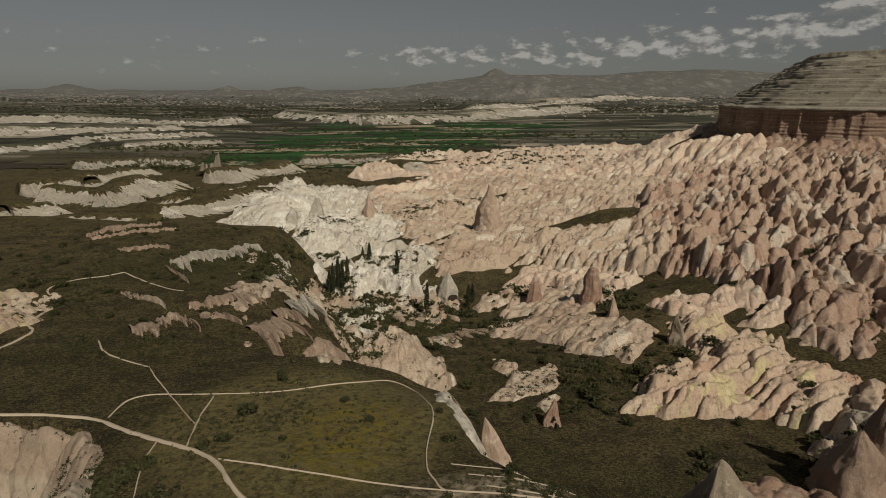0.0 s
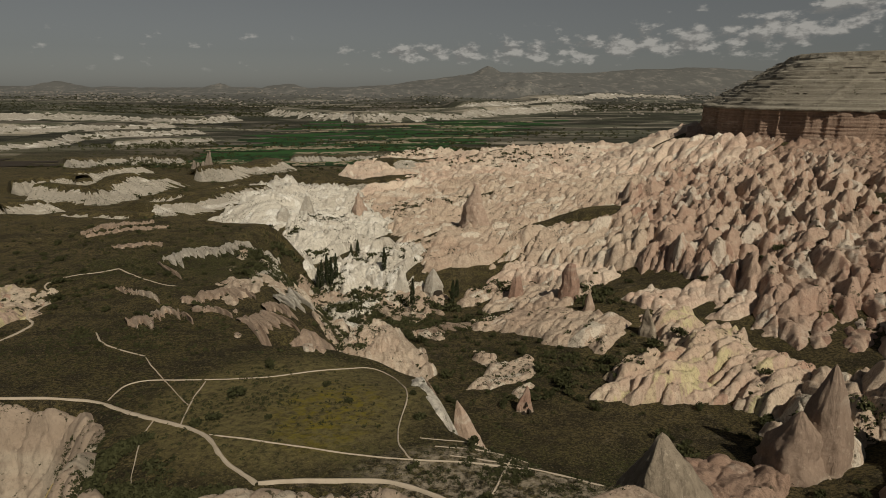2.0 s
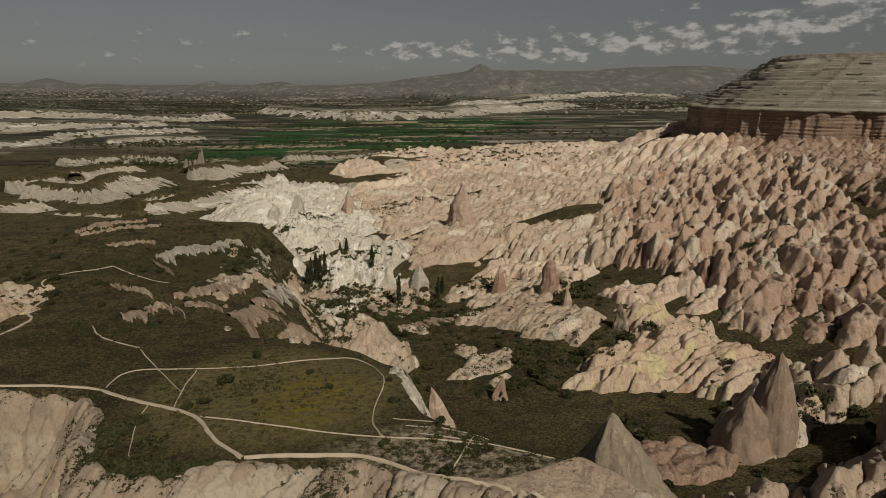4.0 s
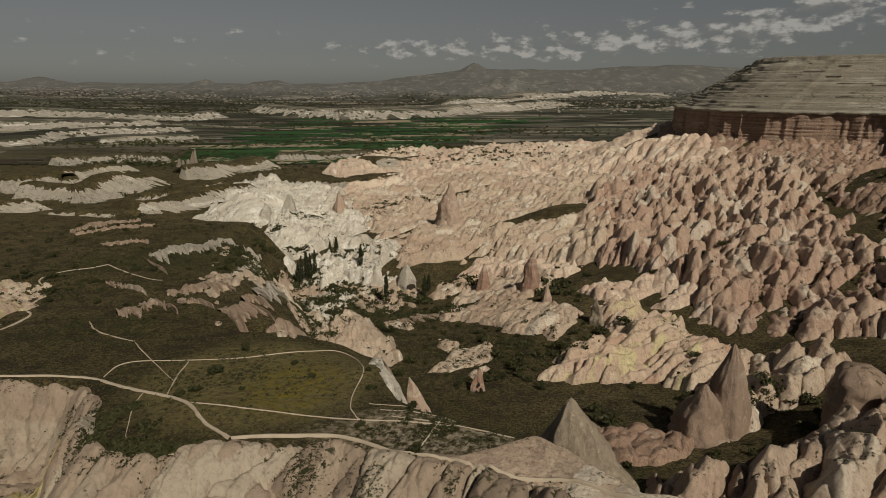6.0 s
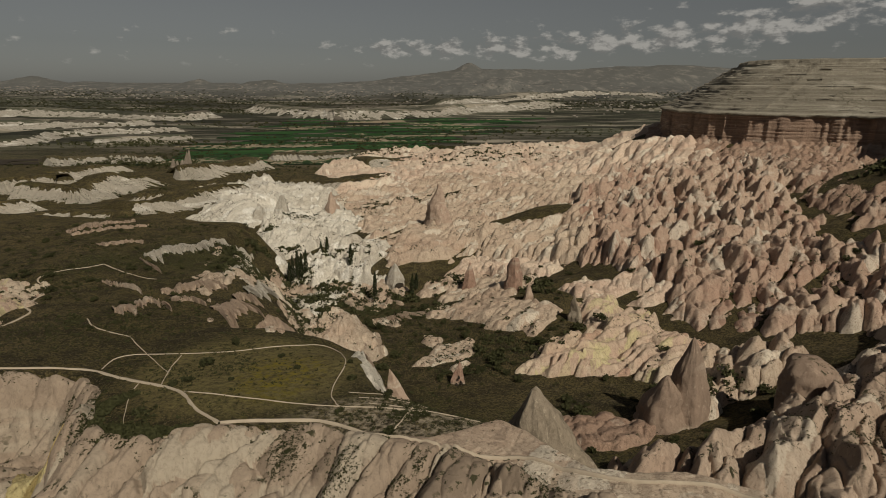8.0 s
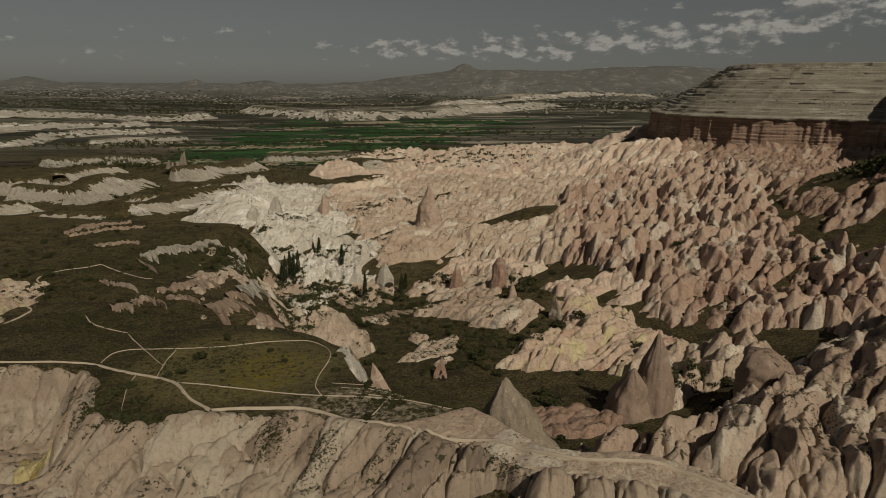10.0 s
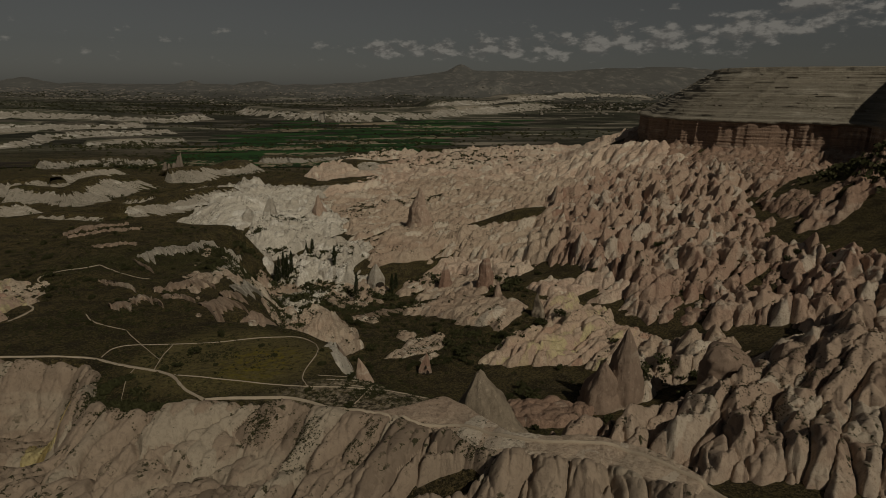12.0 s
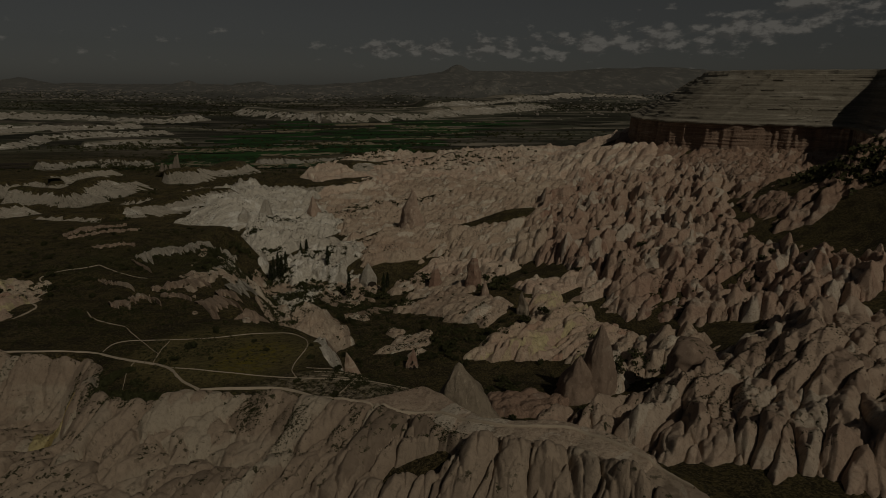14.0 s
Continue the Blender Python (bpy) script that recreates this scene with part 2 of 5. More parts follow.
def turf():
    m = Nodes("dry_turf")
    c = m.mix(m.ramp(m.noise(0.035, 5), 0.35, 0.65), (0.095, 0.078, 0.030), (0.124, 0.098, 0.045))
    c = m.mix(m.ramp(m.noise(0.013, 3), 0.55, 0.68), c, (0.057, 0.059, 0.018))
    c = m.mix(m.ramp(m.noise(0.16, 7, 0.72), 0.46, 0.60, 0.0, 0.9), c, (0.026, 0.021, 0.011))
    c = m.mix(m.ramp(m.noise(0.07, 8, 0.7), 0.54, 0.72, 0.0, 0.7), c, (0.121, 0.093, 0.048))
    tuft = m.noise(1.4, 8, 0.78)
    c = m.mix(m.ramp(tuft, 0.43, 0.56, 0.0, 0.92), c, (0.017, 0.016, 0.009))
    straw = m.noise(2.3, 7, 0.8)
    c = m.mix(m.ramp(straw, 0.52, 0.62, 0.0, 0.85), c, (0.180, 0.141, 0.074))
    dust = m.math("MULTIPLY", m.ramp(m.noise(0.25, 6, 0.7), 0.56, 0.72), m.ramp(m.noise(0.03, 3), 0.45, 0.65))
    c = m.mix(m.math("MULTIPLY", dust, 0.45), c, (0.317, 0.265, 0.190))
    # the mown meadow on the near shelf is paler and greener
    x, y = m.axis(0), m.axis(1)
    ex, ey = m.math("DIVIDE", m.math("ADD", x, 19.0), 24.0), m.math("DIVIDE", m.math("SUBTRACT", y, 80.0), 25.0)
    mead = m.math("MULTIPLY", m.ramp(m.math("ADD", m.math("MULTIPLY", ex, ex), m.math("MULTIPLY", ey, ey)), 1.2, 0.5), m.ramp(m.noise(0.9, 6, 0.75), 0.36, 0.62, 0.15, 0.85))
    c = m.mix(mead, c, (0.185, 0.155, 0.068))
    # a drift of yellow flowers on it
    dx, dy = m.math("DIVIDE", m.math("ADD", x, 13.0), 9.0), m.math("DIVIDE", m.math("SUBTRACT", y, 76.0), 15.0)
    spot = m.math("ADD", m.math("MULTIPLY", dx, dx), m.math("MULTIPLY", dy, dy))
    bloom = m.math("MULTIPLY", m.ramp(spot, 1.4, 0.1), m.ramp(m.noise(0.6, 5, 0.7), 0.42, 0.66))
    c = m.mix(m.math("MULTIPLY", bloom, 0.8), c, (0.20, 0.16, 0.012))
    # stony worn ground on the old terraces
    tx, ty = m.math("DIVIDE", m.math("SUBTRACT", x, 14.0), 20.0), m.math("DIVIDE", m.math("SUBTRACT", y, 57.0), 7.5)
    worn = m.ramp(m.math("ADD", m.math("MULTIPLY", tx, tx), m.math("MULTIPLY", ty, ty)), 1.5, 0.3)
    worn = m.math("MULTIPLY", worn, m.ramp(m.noise(0.9, 6, 0.75), 0.40, 0.66))
    c = m.mix(m.math("MULTIPLY", worn, 0.9), c, (0.40, 0.34, 0.26))
    # far plain: orchards, plots and pale soil, drawn out across
    far = m.ramp(y, 600, 1100)
    plot = m.cells(0.011, m.scaled(0.35, 1.0, 1, 12), "F1", "Color")
    plot = m.ramp(plot, 0.2, 0.9, 0.35, 1.5)
    hazed_soil = m.mix(m.ramp(m.noise(0.01, 5, 0.7, m.scaled(0.35, 1.3, 1)), 0.46, 0.64), (0.052, 0.054, 0.038), (0.24, 0.215, 0.175))
    hazed_soil = m.mix(m.math("MULTIPLY", m.ramp(m.noise(0.05, 4, 0.7, m.scaled(0.5, 1.4, 1)), 0.58, 0.66), 0.8), hazed_soil, (0.022, 0.03, 0.016))
    tone = m.n.new("ShaderNodeMix")
    tone.data_type, tone.blend_type = "RGBA", "MULTIPLY"
    tone.inputs["Factor"].default_value = 0.8
    m.l.new(hazed_soil, tone.inputs["A"])
    m.l.new(plot, tone.inputs["B"])
    # towards the far hills distance haze is painted in: paler, greyer colour
    hazed_soil = m.mix(m.ramp(y, 2300, 3300), tone.outputs["Result"], m.mix(m.ramp(m.noise(0.014, 9, 0.75, m.scaled(1, 0.6, 1)), 0.48, 0.68, 0.0, 0.5), (0.11, 0.112, 0.108), (0.31, 0.29, 0.26)))
    c = m.mix(far, c, hazed_soil)
    return m.done(c, m.math("ADD", tuft, m.noise(0.3, 5, 0.7)), 0.9, 0.6)


TURF = turf()


def dusty(name, a, b):
    m = Nodes(name)
    c = m.mix(m.noise(0.8, 6, 0.7), a, b)
    grit = m.noise(5.0, 5, 0.7)
    c = m.mix(m.ramp(grit, 0.55, 0.8, 0, 0.5), c, tuple(0.6 * v for v in a))
    return m.done(c, grit, 0.4, 0.08)


# near-black that stands for shade: inside cave mouths and below a cloud
PAINTED_SHADE = dusty("painted_shade", (0.03, 0.025, 0.02), (0.05, 0.04, 0.03))
PLASTER = dusty("pale_plaster", (0.20, 0.18, 0.155), (0.28, 0.26, 0.23))
DUST = dusty("trodden_dust", (0.32, 0.265, 0.20), (0.50, 0.43, 0.345))


def leafy(name, a, b):
    m = Nodes(name, 0.8)
    c = m.mix(m.noise(1.3, 4), a, b)
    c = m.mix(m.math("MULTIPLY", m.chance(), 0.5), c, tuple(0.6 * v for v in a))
    return m.done(c)


SHRUB = leafy("shrub_leaf", (0.038, 0.042, 0.018), (0.066, 0.066, 0.028))
POPLAR = leafy("poplar_leaf", (0.028, 0.036, 0.016), (0.05, 0.06, 0.028))
BARK = dusty("bark", (0.10, 0.08, 0.06), (0.16, 0.13, 0.10))


def crop(name, a, b):
    m = Nodes(name)
    c = m.mix(m.ramp(m.noise(0.02, 5, 0.6, m.scaled(0.4, 1.5, 1)), 0.35, 0.65), a, b)
    rows = m.noise(0.3, 3, 0.5, m.scaled(0.05, 1, 1, 25))
    return m.done(m.mix(m.ramp(rows, 0.4, 0.7, 0, 0.4), c, tuple(0.6 * v for v in a)))


GREEN = crop("green_crop", (0.018, 0.060, 0.016), (0.030, 0.080, 0.024))
DARKGREEN = crop("dark_crop", (0.014, 0.030, 0.012), (0.02, 0.04, 0.014))
STUBBLE = crop("stubble", (0.24, 0.20, 0.14), (0.30, 0.25, 0.18))


# ---- shape of the land ----
def step(a, b, v):
    s = np.clip((v - a) / (b - a), 0, 1)
    return s * s * (3 - 2 * s)


def bump(x, y, cx, cy, rx, ry, turn=0.0):
    c, s = math.cos(radians(turn)), math.sin(radians(turn))
    u, v = ((x - cx) * c + (y - cy) * s) / rx, (-(x - cx) * s + (y - cy) * c) / ry
    return np.exp(-(u * u + v * v))


def hash2(i, j, k=0):
    h = (i * 374761393 + j * 668265263 + k * 1442695041) & 0x7FFFFFFF
    h = ((h ^ (h >> 13)) * 1274126177) & 0x7FFFFFFF
    return ((h ^ (h >> 16)) & 0xFFFFF) / float(0xFFFFF)


def grain(x, y, k=0):
    """Smooth value noise, 0 to 1, one cell to a metre."""
    i, j = np.floor(x).astype(np.int64), np.floor(y).astype(np.int64)
    u, v = x - i, y - j
    u, v = u * u * (3 - 2 * u), v * v * (3 - 2 * v)
    a, b = hash2(i, j, k), hash2(i + 1, j, k)
    c, d = hash2(i, j + 1, k), hash2(i + 1, j + 1, k)
    return (a * (1 - u) + b * u) * (1 - v) + (c * (1 - u) + d * u) * v


def fbm(x, y, k=0, octaves=4):
    total, size = 0, 0.5
    for n in range(octaves):
        total = total + size * grain(x, y, k + n)
        x, y, size = 1.9 * x + 17.3, 1.9 * y - 9.1, size * 0.5
    return total / (1 - 0.5**octaves)


def inside(x, y, poly):
    """Metres inside (plus) or outside (minus) a ring of corners."""
    near, odd = np.full(x.shape, 1e9), np.zeros(x.shape, bool)
    for (ax, ay), (bx, by) in zip(poly, poly[1:] + poly[:1]):
        ex, ey = bx - ax, by - ay
        t = np.clip(((x - ax) * ex + (y - ay) * ey) / (ex * ex + ey * ey), 0, 1)
        near = np.minimum(near, np.hypot(x - ax - t * ex, y - ay - t * ey))
        if ey:
            odd ^= ((ay > y) != (by > y)) & (x < ex * (y - ay) / ey + ax)
    return np.where(odd, near, -near)
TONGUE = [(-200, 95), (-68, 79.5), (-50, 78.5), (-43, 70), (-38, 57), (-31, 51), (-24, 51), (-17, 53.5), (-2, 54.5), (9, 49.5), (18, 47), (26, 41), (33, 33),
          (41, 29), (50, 27), (56, 20), (64, 8), (72, 4), (66, 18), (61, 25), (56, 31), (48, 35.3), (40.7, 35.8), (35.5, 38), (32, 44), (29.5, 49.5), (26, 54), (17, 57.5), (9, 62), (3, 71), (1, 85), (-1, 101), (-9, 109), (-40, 113), (-200, 113)]

FOOT = [(330, 700), (262, 600), (232, 520), (214, 462), (224, 428), (252, 398), (292, 373), (320, 350), (316, 334), (298, 302), (282, 264), (292, 232), (330, 205), (430, 170)]


def base(x, y):
    """The land without its rocks."""
    floor = 20 - 0.16 * (np.clip(y, 60, 235) - 115) + 14 * step(75, 20, y)
    floor = floor * step(420, 260, y) + 3 * step(260, 420, y)
    # slope that climbs to the right, as far as the foot of the table mountain
    climb = 19 + 0.255 * np.logaddexp(0, (x - 75) / 14) * 14
    climb = 53 - np.logaddexp(0, (53 - climb) / 4) * 4
    w = step(40, 115, x + 0.1 * (y - 150)) * step(600, 330, y) * step(70, 130, y + 0.3 * x)
    z = floor * (1 - w) + climb * w
    z = z + (15 * bump(x, y, 25, 305, 70, 60) + 12 * bump(x, y, 60, 450, 75, 110)) * (1 - 0.6 * w)
    z = z + 14 * bump(x, y, 118, 70, 36, 28) + 16 * bump(x, y, 230, 740, 160, 150)
    z = z + 0.6 * np.logaddexp(0, (x - 190) / 8) * 8 * step(290, 200, y) * step(60, 130, y) * step(330, 260, x)
    # grassy shelf on the left
    edge = x + 14 + 0.36 * (np.clip(y, 105, 300) - 105) - 9 * np.sin(y / 21.0) + 44 * (fbm(x / 34, y / 34, 91, 3) - 0.5)
    shelf = step(26, -18, edge) * step(300, 262, y + 0.1 * x) * step(86, 108, y)
    top = 46.5 - 0.13 * np.clip(y - 62, 0, 85) - 0.02 * np.clip(y - 150, 0, 200)
    top = top - 4 * step(-25, 0, x) * step(80, 105, y) + 2.5 * step(24, 44, x)
    # its tongue towards the eye, and the crest that carries the footpath
    d = inside(x, y, TONGUE) / (1 + 0.6 * step(-44, -32, x) * step(75, 62, y)) * (1 + 1.4 * step(12, 22, x) * step(-2, 3, y + 0.633 * x - 62.7))
    w = np.maximum(shelf, step(-12, 0.5, d))
    z = z - 0.3 * np.clip(34 - y, 0, 60) * step(75, 40, x)
    z = z * (1 - w) + top * w
    # rubble apron at the foot of the table mountain
    talus = 58 + 0.42 * np.minimum(inside(x, y, FOOT + [(900, 170), (900, 700)]), 0) + 3 * (fbm(x / 17, y / 17, 97, 3) - 0.5)
    z = np.where(talus > z - 6, np.logaddexp(z / 2, talus / 2) * 2, z)
    # far plain, its hills, the old volcano and the long ridge beyond it
    far = 0.031 * np.clip(np.hypot(x, y) - 1500, 0, 4000)
    hills = step(2300, 3100, y) * np.clip(fbm(x / 420, y / 300, 31, 5) - 0.42, 0, 1) * 210 * bump(x, y, 250, 3300, 1300, 700)
    hills = hills + 34 * bump(x, y, -2255, 3800, 80, 120) + 18 * bump(x, y, -2300, 3800, 240, 200) + 40 * bump(x, y, -1310, 3800, 120, 160) + 34 * bump(x, y, -860, 3750, 150, 160) + 30 * bump(x, y, -480, 3700, 190, 160)
    hills = hills * (0.6 + 0.8 * fbm(x / 70, y / 90, 41, 4)) + 26 * step(2600, 3600, y) * (fbm(x / 130, y / 110, 43, 5) - 0.4)
    dome = 95 * bump(x, y, 330, 4500, 620, 420) + 140 * step(-100, 1900, x) * step(3700, 4500, y)
    dome = dome + 52 * np.clip(1 - np.hypot((x - 372) / 110, (y - 4480) / 120), 0, 1) ** 1.3
    z = z + far + hills + dome
    z = z + 9 * bump(x, y, -10, 150, 8, 15) + 14 * bump(x, y, -118, 420, 24, 42) + 9 * bump(x, y, 40, 560, 38, 44)
    z = z + 10 * bump(x, y, 56, 196, 30, 44) + 6 * bump(x, y, 80, 315, 20, 13) + 3 * bump(x, y, 70, 440, 36, 16)
    z = z + 5 * (fbm(x / 38, y / 38, 95, 4) - 0.5) * step(118, 150, y) * step(900, 500, y)
    return z + 1.2 * (fbm(x / 23, y / 23, 5) - 0.5) + 6 * step(900, 2500, y) * (fbm(x / 160, y / 90, 9) - 0.5)


def teeth(x, y, size, aim, long=1.5, k=0, crisp=1.15, reach=2, steep=1.0, flare=1.0):
    """A field of worn tuff fins, one to a cell of size metres across and long times that along aim (degrees).
    Each is a gable that rises along aim and ends in a steeper nose. Gives height in metres over the slope, cleft 0 to 1, tint and the number of the fin."""
    c, s = math.cos(radians(aim)), math.sin(radians(aim))
    bowed = 0.55 * size * (fbm(x / (6 * size), y / (6 * size), k + 50, 2) - 0.5) * 2 + 0.06 * size * (fbm(2.5 * x / size, 2.5 * y / size, k + 60, 2) - 0.5)
    wx, wy = (x * c + y * s) / long, -x * s + y * c + long * bowed
    i, j = np.floor(wx / size).astype(np.int64), np.floor(wy / size).astype(np.int64)
    best, second, tint, own = np.full(x.shape, -99.0), np.full(x.shape, -99.0), np.zeros(x.shape), np.zeros(x.shape, np.int64)
    for di in range(-reach, reach + 1):
        for dj in range(-reach, reach + 1):
            a, b = i + di, j + dj
            r1, r2, r3 = hash2(a, b, k), hash2(a, b, k + 1), hash2(a, b, k + 2)
            px, py = wx - size * (a + 0.08 + 0.84 * r1), wy - size * (b + 0.08 + 0.84 * r2)
            lean = 0.9 * (hash2(a, b, k + 3) - 0.5)
            along, across = px + lean * py, np.abs(py - lean * px)
            big = 0.62 + 0.5 * r3 * r3 + 0.2 * r1
            wide = size * 0.72 * big
            reachs = 1.45 * wide
            nose = 0.35 + 0.3 * r2
            rise = np.minimum((along + reachs) / ((1 + nose) * reachs), (reachs - along) / ((1 - nose) * reachs))
            gable = 1 - (across / (wide * (1.0 - 0.25 * np.clip(along / reachs, -1, 1)))) ** crisp
            low = np.minimum(rise, gable)
            h = wide * steep * (0.6 + 0.8 * r1) * np.where(low > 0, np.abs(low) ** flare, low)
            top = h > best
            second = np.where(top, best, np.maximum(second, h))
            tint, own, best = np.where(top, hash2(a, b, k + 5), tint), np.where(top, (a + 5000) * 10000 + b + 5000, own), np.where(top, h, best)
    return np.maximum(best, -0.7 * size * steep), step(0.12 * size, 0.0, best - second) ** 1.5, tint, own


def ridged(x, y, k=0, octaves=3):
    total, size = 0, 0.5
    for n in range(octaves):
        total = total + size * (1 - np.abs(2 * grain(x, y, k + n) - 1))
        x, y, size = 2.1 * x + 7.3, 2.1 * y - 3.1, size * 0.5
    return total / (1 - 0.5**octaves)


# ---- the land ----
def mesh_of(name, verts, faces, smooth=True):
    me = bpy.data.meshes.new(name)
    verts, faces = np.asarray(verts, np.float32), np.asarray(faces, np.int32)
    me.vertices.add(len(verts))
    me.vertices.foreach_set("co", verts.ravel())
    me.loops.add(faces.size)
    me.loops.foreach_set("vertex_index", faces.ravel())
    me.polygons.add(len(faces))
    me.polygons.foreach_set("loop_start", np.arange(0, faces.size, faces.shape[1], dtype=np.int32))
    me.update(calc_edges=True)
    if smooth:
        me.polygons.foreach_set("use_smooth", np.ones(len(faces), bool))
    return me


def thing(name, me, material, label="", category="", group="", kind=""):
    ob = new(name, me)
    if me is not None and material:
        me.materials.append(material)
    return tagged(ob, label, category, group, kind)


def part(name, me, material, parent, label=""):
    ob = new(name, me)
    if material and not me.materials:
        me.materials.append(material)
    ob.parent = parent
    return tagged(ob, label)


def ribbon(line, count):
    """Even points along a line of corners, with the way to its left."""
    line = [Vector(p) for p in line]
    lengths = [(b - a).length for a, b in zip(line, line[1:])]
    total, out = sum(lengths), []
    for n in range(count):
        s, i = total * n / (count - 1), 0
        while i < len(lengths) - 1 and s > lengths[i]:
            s, i = s - lengths[i], i + 1
        out.append(line[i].lerp(line[i + 1], min(1, s / lengths[i])))
    smooth = []
    for n in range(count):
        w = min(6, n, count - 1 - n)
        smooth.append(sum(out[n - w : n + w + 1], Vector((0, 0))) / (2 * w + 1))
    return smooth, total


# a fan of lines and arcs round a point behind the start of the flight
FX, FY = 15.0, -75.0
TURNS = np.radians(np.linspace(-47, 46, 1080))
RINGS = np.concatenate([np.geomspace(62, 620, 860), np.geomspace(624, 2600, 150)])
GX, GY = FX + np.outer(RINGS, np.sin(TURNS)), FY + np.outer(RINGS, np.cos(TURNS))
GZ = base(GX, GY)


def quads(rows, cols):
    a = (np.arange(rows - 1)[:, None] * cols + np.arange(cols - 1)[None]).ravel()
    return np.stack([a, a + 1, a + cols + 1, a + cols], 1)


def land():
    turns = np.concatenate([np.radians(np.linspace(-47, 46, 480)), np.radians(np.linspace(50, 309, 66)), [radians(313)]])
    rings = np.concatenate([np.linspace(2, 60, 16), np.geomspace(62, 700, 250), np.geomspace(712, 4900, 150)])
    x, y = FX + np.outer(rings, np.sin(turns)), FY + np.outer(rings, np.cos(turns))
    f = quads(*x.shape)
    v = np.stack([x, y, base(x, y)], -1).reshape(-1, 3)
    return thing("ground", mesh_of("ground", v, f[:, ::-1]), TURF, "dry olive turf, far farmland plain and hills with painted haze", "ground", "", "structure")


ground = land()


MOUNDS = [(80, 313, 19, 10), (72, 438, 34, 11), (-28, 392, 17, 9), (118, 205, 9, 5), (25, 30.5, 5, 2.2), (-51, 49.5, 4, 2.5)]  # turf mounds among the rocks
OUTCROPS = []


def outcrop(label, poly, material, lift, tall, size, aim=235.0, long=1.5, soft=3.0, k=0, crisp=1.15, rough=5.0, gap=0.3, spur=0.0, span=45.0, fine=0.5, fret=0.16, group="tuff outcrops", calm=None, piece="crag", flare=1.0, cleave=1.0, margin=1.6):
    """Bare tuff that stands out of the turf inside a ring of corners, worn into fins that point along aim; turf stays in the gaps.
    lift: metres over the turf; tall: steepness of the fins; spur, span: height and width of the ridges that carry them."""

    def height(x, y, full=False):
        d = inside(x, y, poly) + margin + rough * (fbm(x / 9, y / 9, k + 7, 3) - 0.5) * 2
        c, s = math.cos(radians(aim)), math.sin(radians(aim))

        def crest(x, y):
            u, v = (x * c + y * s) / span, (-x * s + y * c) / span
            return ridged(v + 0.9 * fbm(u, v, k + 3, 2), 0.45 * u + 0.5 * fbm(1.3 * u, 1.3 * v, k + 6, 2), k + 4, 1)

        ridge = crest(x, y)
        big, cleft, tint, own = teeth(x, y, size, aim, long, k, crisp, 2, tall, flare)
        less, crack, tone, _ = teeth(x, y, size * fine, aim + 12, 0.5 + 0.5 * long, k + 20, crisp, 1, tall, flare)
        u, v = x * c + y * s, -x * s + y * c
        swell = 0.6 + 0.4 * ridge + 0.4 * fbm(x / (6 * size), y / (6 * size), k + 13, 2)
        h = lift + spur * (1.5 * ridge - 0.55) + swell * (big + 0.5 * less)
        h = h - (lift + 1.3 * size * tall) * np.clip(1 - d / (1.5 * soft), 0, 1.8) ** 1.3
        h = h - cleave * tall * size * (0.13 * cleft + 0.05 * crack)
        # thin runnels score the sides
        h = h + fret * (0.5 * (ridged(v / (0.33 * size), u / (1.3 * size), k + 15, 2) - 0.6) + 0.5 * (fbm(x / 1.3, y / 1.3, k + 9, 3) - 0.5))
        h = h - gap * 9.0 * step(0.46, 0.66, fbm(u / (7 * size), v / (2.6 * size), k + 17, 3) + 0.25 * (0.45 - ridge))
        h = h - 16 * sum(bump(x, y, *mound) for mound in MOUNDS)
        if calm is not None:
            h = h * (0.08 + 0.92 * step(1.5, -4, inside(x, y, calm))) + 0.15
        h = np.where(d > -1.5, h, -9)
        return (h, 0.75 * tint + 0.25 * tone, own) if full else h

    px, py = [p[0] for p in poly], [p[1] for p in poly]
    box = (GX > min(px) - 9) & (GX < max(px) + 9) & (GY > min(py) - 9) & (GY < max(py) + 9)
    rows, cols = np.where(box.any(1))[0], np.where(box.any(0))[0]
    cut = np.s_[rows[0] : rows[-1] + 1, cols[0] : cols[-1] + 1]
    x, y, z = GX[cut], GY[cut], GZ[cut]
    h, tone, own = height(x, y, True)
    f = quads(*x.shape)
    keep = (h.ravel()[f] > -0.3).any(1) & (h.ravel()[f] > -8).all(1)
    v = np.stack([x, y, z + h], -1).reshape(-1, 3)
    OUTCROPS.append((poly, height))
    island = islands(keep.reshape(x.shape[0] - 1, x.shape[1] - 1)).ravel()
    names, sizes = np.unique(island[keep], return_counts=True)
    order = np.argsort(-sizes)
    crumbs, room = list(names[sizes < 130]), 300
    cell = np.where(keep, own.ravel()[f[:, 0]], -1).reshape(x.shape[0] - 1, x.shape[1] - 1)
    fin = islands(keep.reshape(cell.shape), cell).ravel()
    for n in names[order]:
        mine = np.where(island == n)[0]
        if len(mine) < 130:
            continue
        home = tagged(new("rock_outcrop"), label, "rock outcrop", group)
        foot = v[f[mine[0], 0]]
        home.location = [float(q) for q in foot]
        # one fin, one piece: the nearest ones singly, those behind joined
        mine = mine[np.argsort(fin[mine], kind="stable")]
        groups = np.split(mine, np.where(np.diff(fin[mine]))[0] + 1)
        groups.sort(key=lambda g: float(v[f[g[0], 0], 1]))
        single = [g for g in groups if len(g) >= 24][:room]
        room -= len(single)
        taken = set(id(g) for g in single)
        rest = [g for g in groups if id(g) not in taken]
        for g in single:
            rock_mesh(piece, v - foot, tone, f[g], material, home)
        if rest:
            rock_mesh(piece + "_mass", v - foot, tone, f[np.concatenate(rest)], material, home, "crowded smaller fins of the same rock", "stuff")
